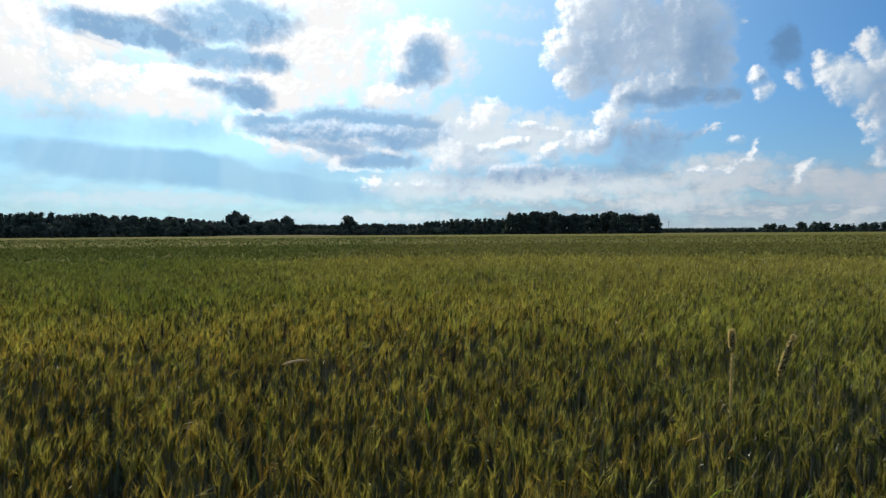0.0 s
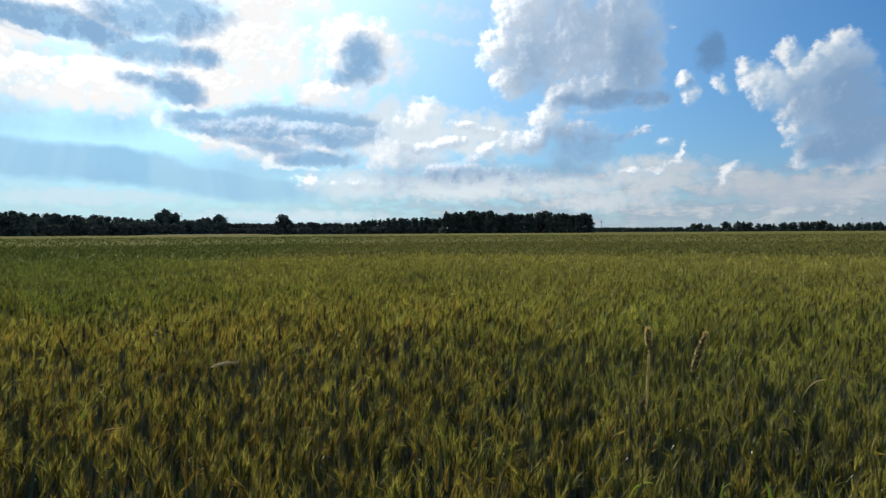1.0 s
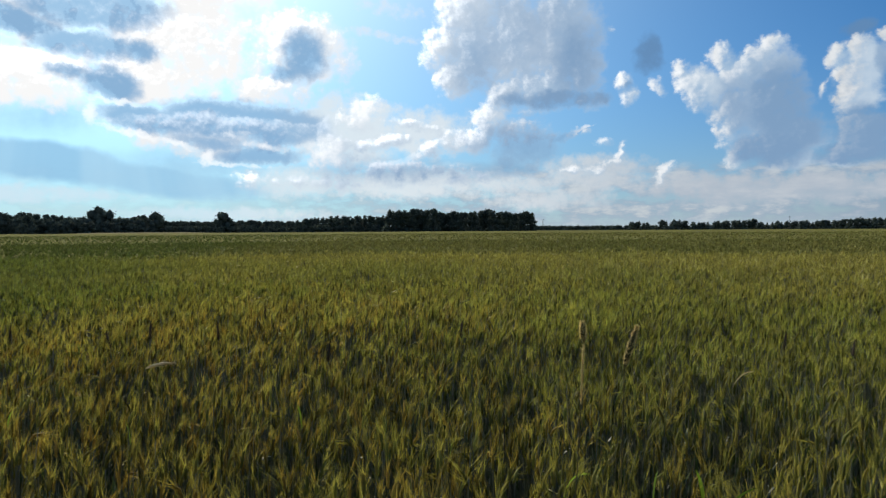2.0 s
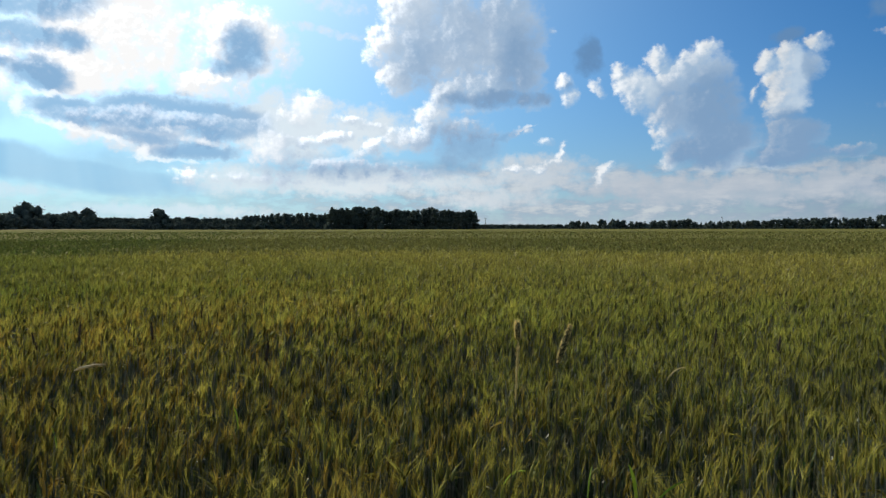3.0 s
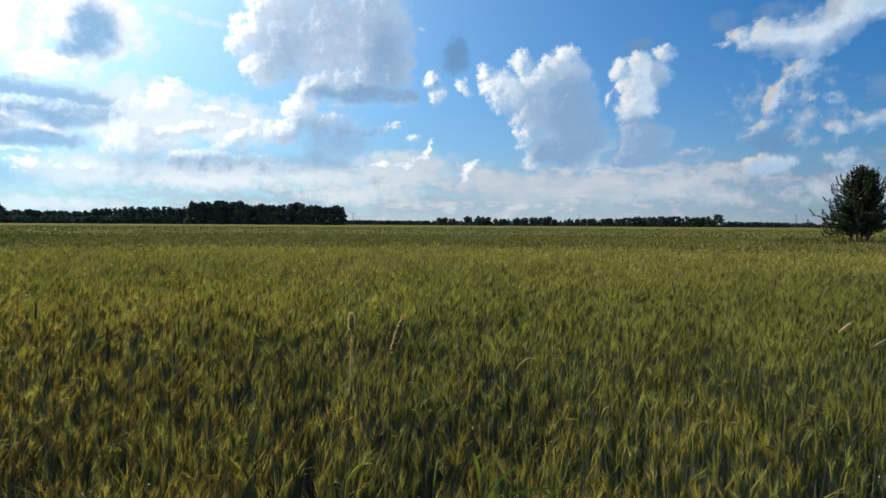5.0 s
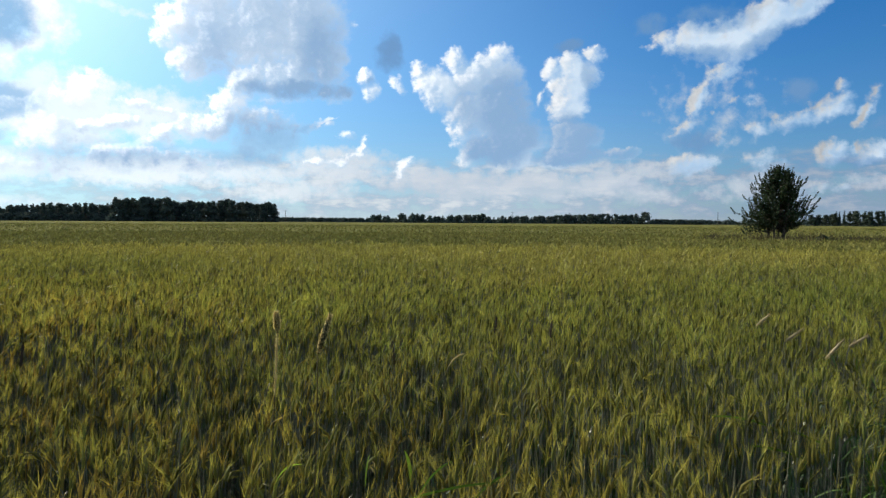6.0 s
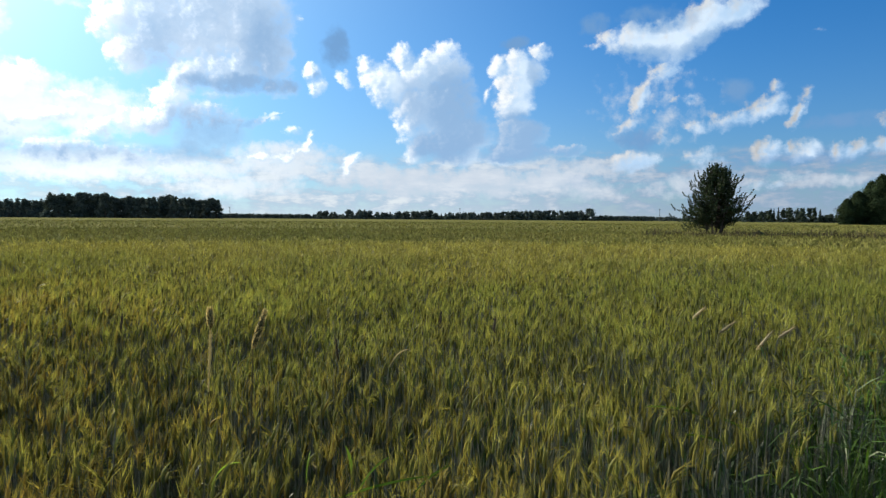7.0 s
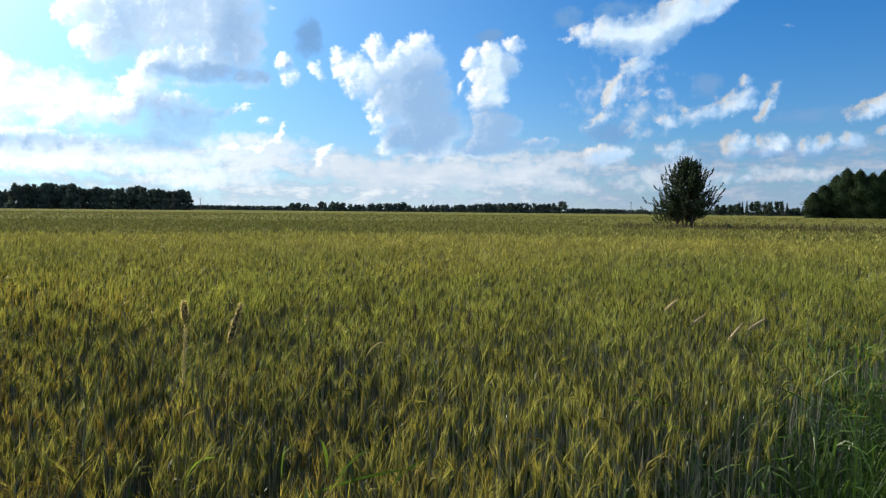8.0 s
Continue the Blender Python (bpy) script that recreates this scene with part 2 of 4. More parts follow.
COVER = (COVER_SUNWARD, COVER_SUN_EDGE, COVER_TOWER, COVER_TOWER_FOOT, COVER_SMALL, COVER_TWIN, COVER_TWIN_EAST, COVER_EAST, COVER_EAST_LOW)
cover = heap(COVER, puv)
cover_sun = heap(COVER, puv_sun, ma(wt, "MULTIPLY_ADD", cover, 1e-4, -1.0))
lumps = ma(wt, "MULTIPLY_ADD", ma(wt, "SUBTRACT", head, 0.66), 0.85, ma(wt, "MULTIPLY", ma(wt, "SUBTRACT", billow, 0.5), 1.3))
# towards the sun the sheet is torn and thin
torn = ma(wt, "MULTIPLY", ma(wt, "MULTIPLY_ADD", broad, 2.4, -1.25), smooth(wt, az, 6.0, -6.0))
thick = ma(wt, "ADD", ma(wt, "ADD", lumps, cover), torn)
relief = ma(wt, "ADD", ma(wt, "MULTIPLY", ma(wt, "SUBTRACT", billow, billow_sun), 0.8), ma(wt, "MULTIPLY", ma(wt, "SUBTRACT", head, head_sun), 0.5))
sunlit = smooth(wt, ma(wt, "ADD", ma(wt, "SUBTRACT", cover, cover_sun), relief), -0.05, 0.6)
soft_edge = ma(wt, "MULTIPLY_ADD", sunlit, -0.38, 0.85)
cloud = nd(wt, "ShaderNodeMapRange", thick, -0.12, soft_edge, 0.0, 1.0, interpolation_type="SMOOTHSTEP")
shade = heap((SHADE_SUNWARD, SHADE_BAR, SHADE_TOWER, SHADE_TWIN, SHADE_EAST), puv)
shade = smooth(wt, ma(wt, "MULTIPLY_ADD", lumps, 0.4, ma(wt, "MULTIPLY_ADD", ma(wt, "SUBTRACT", broad, 0.5), 0.5, shade)), -0.6, 0.75)
cloud = ma(wt, "MAXIMUM", cloud, ma(wt, "MULTIPLY", smooth(wt, shade, 0.2, 1.0, 0.0, 0.85), smooth(wt, az, 30.0, 10.0)))
veil = smooth(wt, ma(wt, "MULTIPLY_ADD", ma(wt, "SUBTRACT", broad, 0.5), 0.4, ma(wt, "MULTIPLY_ADD", ma(wt, "SUBTRACT", billow, 0.5), smooth(wt, az, 8.0, 20.0, 0.35, 1.6), heap((VEIL, VEIL_EAST), vm(wt, "ADD", uv, vm(wt, "MULTIPLY", warp, (3.0, 0.9, 0.0)))))), -0.1, 0.8)
pale = smooth(wt, ma(wt, "MULTIPLY_ADD", lumps, 1.1, heap((PALE, PALE_EAST), puv, ma(wt, "MULTIPLY_ADD", shade, 1e-4, -1.0))), -0.15, 0.8)
rim = smooth(wt, ma(wt, "MULTIPLY_ADD", lumps, 0.9, heap((RIM,), puv)), -0.15, 0.55)
# banks of low cloud towards the horizon, drawn out flat
low_n = fbm(wt, vm(wt, "MULTIPLY", uv, (0.6, 1.5, 1.0)), 0.7, 6.0, 0.58)
low = ma(wt, "MULTIPLY", smooth(wt, low_n, 0.36, 0.60), ma(wt, "MULTIPLY", smooth(wt, el, -0.5, 1.2), smooth(wt, ma(wt, "MULTIPLY_ADD", broad, 2.0, el), 6.6, 5.2)))
# away from the view scattered cumulus goes on over the whole sky
dome = fbm(wt, vm(wt, "MULTIPLY", direction, (1.0, 1.0, 1.6)), 3.2, 8.0, 0.58)
away = ma(wt, "MAXIMUM", smooth(wt, el, 19.0, 26.0), ma(wt, "MAXIMUM", smooth(wt, az, -34.0, -42.0), smooth(wt, az, 69.0, 76.0)))
dome = ma(wt, "MULTIPLY", smooth(wt, dome, 0.46, 0.60), away)

sky = wt.nodes.new("ShaderNodeTexSky")
sky.sky_type = "NISHITA"
sky.sun_disc = False
sky.sun_elevation, sky.sun_rotation = radians(SUN_EL), radians(SUN_AZ)
sky.air_density, sky.dust_density, sky.ozone_density = 1.0, 0.4, 2.0
sun_dir = Vector((math.sin(radians(SUN_AZ)) * math.cos(radians(SUN_EL)), math.cos(radians(SUN_AZ)) * math.cos(radians(SUN_EL)), math.sin(radians(SUN_EL))))
near_sun = vm(wt, "DOT_PRODUCT", direction, tuple(sun_dir), out=1)
glow = ma(wt, "POWER", ma(wt, "MAXIMUM", near_sun, 0.0), 15.0)
# beams fan out from the sun below the clouds
beam_angle = ma(wt, "ARCTAN2", ma(wt, "SUBTRACT", az, SUN_AZ), ma(wt, "SUBTRACT", SUN_EL, el))
beams = smooth(wt, nd(wt, "ShaderNodeTexNoise", None, beam_angle, 5.0, 3.0, 0.6, noise_dimensions="1D"), 0.35, 0.65)
wide = ma(wt, "POWER", ma(wt, "MAXIMUM", near_sun, 0.0), 5.0)
air = vm(wt, "MULTIPLY", sky.outputs[0], (0.0070, 0.058, 0.108))
air = vm(wt, "ADD", air, vm(wt, "MULTIPLY", nd(wt, "ShaderNodeCombineXYZ", wide, wide, wide), (0.58, 0.72, 0.58)))
air = vm(wt, "ADD", air, vm(wt, "MULTIPLY", nd(wt, "ShaderNodeCombineXYZ", glow, glow, glow), (0.95, 0.85, 0.55)))
hazy = ma(wt, "MULTIPLY", ma(wt, "EXPONENT", ma(wt, "MULTIPLY", ma(wt, "MAXIMUM", el, 0.0), -0.17)), 0.82)
air = mixc(wt, hazy, air, mixc(wt, smooth(wt, az, -10.0, 36.0), (0.74, 0.83, 0.93), mixc(wt, smooth(wt, az, 34.0, 57.0), (0.62, 0.67, 0.74), (0.37, 0.42, 0.50))))
low_c = mixc(wt, smooth(wt, low_n, 0.45, 0.7), mixc(wt, smooth(wt, az, 30.0, 56.0), (0.38, 0.49, 0.65), (0.24, 0.35, 0.52)), mixc(wt, smooth(wt, az, 30.0, 56.0), (0.74, 0.79, 0.83), (0.42, 0.48, 0.57)))
air = mixc(wt, ma(wt, "MULTIPLY", low, ma(wt, "MULTIPLY_ADD", smooth(wt, az, -12.0, 18.0), 0.65, 0.2)), air, low_c)
air = mixc(wt, ma(wt, "MULTIPLY", pale, 0.9), air, mixc(wt, smooth(wt, az, 5.0, 35.0), mixc(wt, smooth(wt, az, -12.0, 4.0), (0.80, 1.02, 1.15), (0.95, 1.04, 1.10)), (0.58, 0.65, 0.74)))
veil_c = mixc(wt, beams, (0.37, 0.70, 1.0), (0.48, 0.80, 1.06))
air = mixc(wt, ma(wt, "MULTIPLY", veil, 0.85), air, mixc(wt, smooth(wt, az, 0.0, 25.0), veil_c, (0.16, 0.32, 0.57)))
bright = ma(wt, "MULTIPLY_ADD", ma(wt, "SUBTRACT", billow, billow_sun), 0.6, ma(wt, "MULTIPLY_ADD", glow, 1.6, ma(wt, "MULTIPLY_ADD", ma(wt, "POWER", ma(wt, "MAXIMUM", near_sun, 0.0), 3.0), 1.4, 0.66)))
bright = ma(wt, "MULTIPLY", bright, smooth(wt, az, 34.0, 56.0, 1.0, 0.74))
white = vm(wt, "MULTIPLY", nd(wt, "ShaderNodeCombineXYZ", bright, bright, bright), (0.96, 1.0, 1.04))
core_c = mixc(wt, smooth(wt, broad, 0.36, 0.64), (0.43, 0.62, 0.85), (0.66, 0.80, 0.95))
core_c = mixc(wt, ma(wt, "MULTIPLY", glow, 3.0, None, True), core_c, (1.2, 1.2, 1.2))
body = mixc(wt, sunlit, core_c, white)
grey = mixc(wt, smooth(wt, glow, 0.02, 0.2), (0.27, 0.44, 0.68), (0.33, 0.57, 0.86))
body = mixc(wt, ma(wt, "MULTIPLY", shade, ma(wt, "MULTIPLY_ADD", sunlit, -0.35, 1.0)), body, grey)
air = mixc(wt, cloud, air, body)
air = mixc(wt, ma(wt, "MULTIPLY", rim, 0.7), air, (1.35, 1.38, 1.40))
front = smooth(wt, ma(wt, "MULTIPLY_ADD", lumps, 0.5, heap((FRONT,), puv)), -0.05, 0.45)
air = mixc(wt, ma(wt, "MULTIPLY", front, 0.8), air, mixc(wt, low_n, (0.40, 0.50, 0.64), (0.78, 0.83, 0.88)))
air = mixc(wt, dome, air, (0.76, 0.79, 0.83))
bg = nd(wt, "ShaderNodeBackground", air, 1.0)
nd(wt, "ShaderNodeOutputWorld", bg)

sun = new("sun", bpy.data.lights.new("sun", "SUN"))
sun.data.energy, sun.data.angle, sun.data.color = 4.7, radians(1.2), (1.0, 0.90, 0.72)
sun.matrix_world = look(sun_dir * 300, (0, 0, 0))

# ---- materials ----


def material(name):
    m = bpy.data.materials.new(name)
    m.use_nodes = True
    m.node_tree.nodes.clear()
    return m, m.node_tree


def finish(tree, colour, rough=0.6, spec=0.3, through_light=0.0, tint=None, bump=None):
    p = tree.nodes.new("ShaderNodeBsdfPrincipled")
    for key, v in (("Base Color", colour), ("Roughness", rough), ("Specular IOR Level", spec), ("Normal", bump)):
        if v is None:
            continue
        if isinstance(v, bpy.types.NodeSocket):
            tree.links.new(v, p.inputs[key])
        else:
            p.inputs[key].default_value = (*v, 1) if isinstance(v, tuple) else v
    s = p.outputs[0]
    if through_light:
        t = nd(tree, "ShaderNodeBsdfTranslucent", tint if tint is not None else colour)
        s = nd(tree, "ShaderNodeMixShader", through_light, s, t)
    nd(tree, "ShaderNodeOutputMaterial", s)


def place_noise(tree, scale, detail=3.0):
    pos = nd(tree, "ShaderNodeNewGeometry", out=0)
    return fbm(tree, pos, scale, detail)


def plant_material(name, first, second, third, through_light, rough=0.55, spec=0.3, patch=0.35, warm=None, weedy=None):
    """Leafy matter: differs from piece to piece, from plant to plant and in patches over the field."""
    m, t = material(name)
    rnd = nd(t, "ShaderNodeNewGeometry", out=8)
    c = mixc(t, rnd, first, second)
    c = mixc(t, ma(t, "MULTIPLY", smooth(t, place_noise(t, patch), 0.42, 0.62), 0.6), c, third)
    if warm:
        riper = smooth(t, nd(t, "ShaderNodeSeparateXYZ", nd(t, "ShaderNodeNewGeometry", out=0)), 2.6, -0.5, 0.3, 0.95)
        c = mixc(t, ma(t, "MULTIPLY", smooth(t, place_noise(t, 6.0, 2.0), 0.45, 0.64), riper), c, warm)
    if weedy:
        pos = nd(t, "ShaderNodeNewGeometry", out=0)
        off = vm(t, "LENGTH", vm(t, "MULTIPLY", vm(t, "SUBTRACT", pos, (-2.6, 8.2, 0.7)), (0.30, 0.36, 0.0)), out=1)
        off = ma(t, "MULTIPLY_ADD", place_noise(t, 0.9), 1.4, off)
        c = mixc(t, smooth(t, off, 1.9, 0.8, 0.0, 0.5), c, weedy)
        # the crop is greener and later ripe over one side of the field
        px, py = nd(t, "ShaderNodeSeparateXYZ", pos), nd(t, "ShaderNodeSeparateXYZ", pos, out=1)
        late = smooth(t, ma(t, "MULTIPLY_ADD", place_noise(t, 0.35), 5.0, px), 1.6, -3.4)
        c = mixc(t, ma(t, "MULTIPLY", late, smooth(t, py, 4.5, 14.0, 0.0, 0.65)), c, weedy)
        rim = vm(t, "DOT_PRODUCT", vm(t, "SUBTRACT", pos, (1.94, 1.32, 0.0)), (-0.22, 0.975, 0.0), out=1)
        rim = ma(t, "MULTIPLY", smooth(t, ma(t, "MULTIPLY_ADD", place_noise(t, 0.8), 2.0, rim), 6.0, 1.2), smooth(t, nd(t, "ShaderNodeSeparateXYZ", pos), 0.6, 4.0, 0.0, 0.35))
        c = mixc(t, rim, c, weedy)
    tone = ma(t, "MULTIPLY_ADD", nd(t, "ShaderNodeTexWhiteNoise", rnd, None, noise_dimensions="3D"), 1.0, 0.5)
    hv = tree_hsv(t, c, ma(t, "MULTIPLY", tone, smooth(t, place_noise(t, 2.2, 3.0), 0.36, 0.64, 0.7, 1.3)))
    finish(t, hv, rough, spec, through_light)
    return m


def tree_hsv(t, c, value):
    return nd(t, "ShaderNodeHueSaturation", 0.5, 1.0, value, 1.0, c)


M_STEM = plant_material("barley_stem", (0.085, 0.10, 0.075), (0.15, 0.15, 0.10), (0.08, 0.095, 0.078), 0.05, 0.36, 0.5)
M_LEAF = plant_material("barley_leaf", (0.030, 0.055, 0.022), (0.066, 0.088, 0.032), (0.030, 0.058, 0.024), 0.22, 0.4, 0.4, weedy=(0.06, 0.15, 0.025))
M_EAR = plant_material("barley_ear", (0.14, 0.145, 0.032), (0.21, 0.19, 0.042), (0.11, 0.15, 0.034), 0.25, 0.6, 0.15, 0.16, warm=(0.28, 0.18, 0.036), weedy=(0.075, 0.14, 0.024))
M_AWN = plant_material("barley_awn", (0.36, 0.345, 0.055), (0.56, 0.47, 0.085), (0.27, 0.32, 0.05), 0.4, 0.5, 0.25, 0.16, warm=(0.46, 0.32, 0.05), weedy=(0.13, 0.23, 0.032))
M_FAR = plant_material("barley_far", (0.33, 0.30, 0.055), (0.49, 0.43, 0.09), (0.25, 0.27, 0.05), 0.34, 0.5, 0.25, 0.12, weedy=(0.11, 0.18, 0.03))
M_HORIZON = plant_material("barley_distance", (0.20, 0.20, 0.05), (0.31, 0.28, 0.075), (0.18, 0.19, 0.045), 0.15, 0.7, 0.12, 0.12, weedy=(0.11, 0.16, 0.032))
M_GRASS = plant_material("verge_grass", (0.05, 0.11, 0.010), (0.095, 0.17, 0.018), (0.04, 0.085, 0.012), 0.4, 0.45, 0.4, 0.8)
M_WEED = plant_material("rank_weeds", (0.075, 0.065, 0.028), (0.13, 0.095, 0.045), (0.075, 0.075, 0.03), 0.2, 0.6, 0.2, 0.4)
M_STRAW = plant_material("dry_straw", (0.60, 0.49, 0.26), (0.48, 0.38, 0.18), (0.55, 0.44, 0.22), 0.2, 0.5, 0.4)
# tan heads; bristles brightened and husk darkened to colour in a backlit rim
M_TIMOTHY = plant_material("timothy_head", (0.58, 0.48, 0.20), (0.70, 0.58, 0.26), (0.56, 0.46, 0.20), 0.5, 0.7, 0.2)
M_HUSK = plant_material("husk", (0.06, 0.055, 0.022), (0.085, 0.075, 0.028), (0.06, 0.055, 0.022), 0.05, 0.7, 0.2)
M_DARKEAR = plant_material("rye_ear", (0.06, 0.045, 0.028), (0.09, 0.065, 0.04), (0.06, 0.045, 0.03), 0.05, 0.7, 0.2)
M_LIME = plant_material("fresh_blade", (0.22, 0.36, 0.03), (0.26, 0.38, 0.04), (0.22, 0.36, 0.03), 0.55, 0.45, 0.4)
# leaves of the far woods: air haze put into a paler, bluer base colour
M_HAZY_WOOD = plant_material("hazed_woodland_leaves", (0.070, 0.096, 0.082), (0.092, 0.115, 0.088), (0.066, 0.09, 0.08), 0.25, 0.85, 0.08, 0.05)
M_PINE = plant_material("conifer_needles", (0.05, 0.07, 0.052), (0.064, 0.082, 0.055), (0.046, 0.064, 0.05), 0.15, 0.85, 0.08, 0.05)
M_BIRCH = plant_material("birch_leaves", (0.032, 0.052, 0.022), (0.044, 0.066, 0.026), (0.028, 0.046, 0.022), 0.2, 0.8, 0.08, 0.3)
M_HAW = plant_material("shrub_leaves", (0.022, 0.045, 0.015), (0.048, 0.07, 0.022), (0.028, 0.045, 0.017), 0.25, 0.55, 0.3, 0.6)


def bark_material():
    m, t = material("bark")
    pos = nd(t, "ShaderNodeNewGeometry", out=0)
    n = fbm(t, vm(t, "MULTIPLY", pos, (9.0, 9.0, 2.0)), 2.0, 5.0)
    c = mixc(t, n, (0.03, 0.024, 0.018), (0.13, 0.11, 0.085))
    b = nd(t, "ShaderNodeBump", 0.6, 0.03, None, n)
    finish(t, c, 0.9, 0.1, bump=b)
    return m


def soil_material():
    """Tilled soil and litter near by, meadow and pale stubble far away."""
    m, t = material("ground")
    pos = nd(t, "ShaderNodeNewGeometry", out=0)
    fine_n, mid, broad = fbm(t, pos, 22.0, 5.0), fbm(t, pos, 1.3, 4.0), fbm(t, pos, 0.012, 4.0)
    soil = mixc(t, fine_n, (0.022, 0.016, 0.011), (0.085, 0.065, 0.042))
    soil = mixc(t, smooth(t, mid, 0.5, 0.7), soil, (0.05, 0.06, 0.022))
    far = vm(t, "LENGTH", pos, out=1)
    meadow = mixc(t, smooth(t, broad, 0.4, 0.6), (0.075, 0.095, 0.028), (0.16, 0.145, 0.055))
    c = mixc(t, smooth(t, far, 25.0, 60.0), soil, meadow)
    b = nd(t, "ShaderNodeBump", 0.7, 0.04, None, fine_n)
    finish(t, c, 1.0, 0.03, bump=b)
    return m


def canopy_material(name, first, second, third):
    m, t = material(name)
    pos = nd(t, "ShaderNodeNewGeometry", out=0)
    stalks = fbm(t, vm(t, "MULTIPLY", pos, (1.0, 1.0, 0.3)), 9.0, 4.0)
    tuft, broad = fbm(t, pos, 1.2, 4.0), fbm(t, pos, 0.05, 3.0)
    c = mixc(t, smooth(t, stalks, 0.35, 0.7), first, second)
    c = mixc(t, ma(t, "MULTIPLY", smooth(t, broad, 0.42, 0.6), 0.7), c, third)
    b = nd(t, "ShaderNodeBump", 1.0, 0.15, None, ma(t, "ADD", stalks, tuft))
    finish(t, c, 1.0, 0.02, bump=b)
    return m


M_BARK = bark_material()
M_SOIL = soil_material()
M_CANOPY = canopy_material("crop_canopy", (0.09, 0.09, 0.025), (0.26, 0.24, 0.07), (0.18, 0.18, 0.05))
M_POLE = plant_material("weathered_pole", (0.10, 0.095, 0.09), (0.12, 0.11, 0.1), (0.1, 0.1, 0.1), 0.01, 0.8)

# ---- mesh helpers ----
RNG = np.random.default_rng(7)


class Geo:
    """Gathers vertices and faces of many pieces and makes one mesh of them."""

    def __init__(self):
        self.v, self.f, self.n = [], [], 0

    def add(self, verts, faces):
        verts = np.asarray(verts, float).reshape(-1, 3)
        self.v.append(verts)
        self.f.append(np.asarray(faces, np.int64) + self.n)
        self.n += len(verts)

    def ribbons(self, p, side, width):
        """p: pieces x points x 3; side: pieces x 3; width: half widths, one for each point."""
        n, k, _ = p.shape
        w = np.broadcast_to(np.asarray(width, float), (n, k))[:, :, None] * side[:, None, :]
        v = np.stack((p - w, p + w), 2).reshape(n, 2 * k, 3)
        i = np.arange(k - 1) * 2
        q = np.stack((i, i + 1, i + 3, i + 2), 1)
        self.add(v, (np.arange(n)[:, None, None] * 2 * k + q).reshape(-1, 4))

    def tubes(self, p, a, b, width, sides=3):
        """Round pieces along p, with the cross axes a and b (pieces x 3)."""
        n, k, _ = p.shape
        w = np.broadcast_to(np.asarray(width, float), (n, k))[:, :, None, None]
        ang = np.arange(sides) * 2 * np.pi / sides
        ring = np.cos(ang)[None, :, None] * a[:, None, :] + np.sin(ang)[None, :, None] * b[:, None, :]
        v = (p[:, :, None, :] + w * ring[:, None]).reshape(n, k * sides, 3)
        i, j = np.meshgrid(np.arange(k - 1) * sides, np.arange(sides), indexing="ij")
        j2 = (j + 1) % sides
        q = np.stack((i + j, i + j2, i + j2 + sides, i + j + sides), -1).reshape(-1, 4)
        self.add(v, (np.arange(n)[:, None, None] * k * sides + q).reshape(-1, 4))

    def slivers(self, root, tip, side, half):
        """One narrow pointed triangle each."""
        v = np.stack((root - side * half, root + side * half, tip), 1)
        self.add(v, np.arange(len(root) * 3).reshape(-1, 3))

    def mesh(self, name, mat, shade_smooth=False):
        me = bpy.data.meshes.new(name)
        v = np.concatenate(self.v)
        sizes = np.concatenate([np.full(len(f), f.shape[1]) for f in self.f])
        loops = np.concatenate([f.ravel() for f in self.f])
        me.vertices.add(len(v))
        me.vertices.foreach_set("co", v.astype(np.float32).ravel())
        me.loops.add(len(loops))
        me.loops.foreach_set("vertex_index", loops.astype(np.int32))
        me.polygons.add(len(sizes))
        starts = np.concatenate(([0], np.cumsum(sizes)[:-1]))
        me.polygons.foreach_set("loop_start", starts.astype(np.int32))
        me.update(calc_edges=True)
        me.validate()
        if shade_smooth:
            me.polygons.foreach_set("use_smooth", np.ones(len(sizes), bool))
        me.materials.append(mat)
        return me


def geo_part(name, geo, mat, parent=None, label="", shade_smooth=False):
    ob = new(name, geo.mesh(name, mat, shade_smooth))
    if parent is not None:
        ob.parent = parent
    return tagged(ob, label)


def unit(v):
    return v / np.maximum(np.linalg.norm(v, axis=-1, keepdims=True), 1e-9)


def heading(deg):
    return np.array((math.sin(radians(deg)), math.cos(radians(deg)), 0.0))


# ---- ground ----
def polar_sheet(name, mat, radii, a0, a1, steps, height, label, kind="structure", parent=None):
    ang = np.radians(np.linspace(a0, a1, steps + 1))
    g = Geo()
    r, a = np.meshgrid(radii, ang, indexing="ij")
    x, y = r * np.sin(a), r * np.cos(a)
    z = height(x, y, r)
    k = len(ang)
    i, j = np.meshgrid(np.arange(len(radii) - 1) * k, np.arange(k - 1), indexing="ij")
    q = np.stack((i + j, i + j + 1, i + j + 1 + k, i + j + k), -1).reshape(-1, 4)
    g.add(np.stack((x, y, z), -1), q)
    ob = geo_part(name, g, mat, parent, label, True)
    return tagged(ob, kind=kind, category="ground") if kind else ob


ground = polar_sheet("ground", M_SOIL, np.concatenate(([0.0], np.geomspace(0.5, 4600, 60))), -180, 180, 120,
                     lambda x, y, r: 0.012 * np.sin(x * 3.1) * np.sin(y * 2.7) * (r < 30), "dark tilled soil running out into flat green meadow")

# ---- the barley ----
EDGE_AT, EDGE_N = np.array((1.97, 1.2)), np.array((-0.22, 0.975))


def in_crop(xy):
    return (xy - EDGE_AT) @ EDGE_N > RNG.normal(0, 0.12, len(xy))


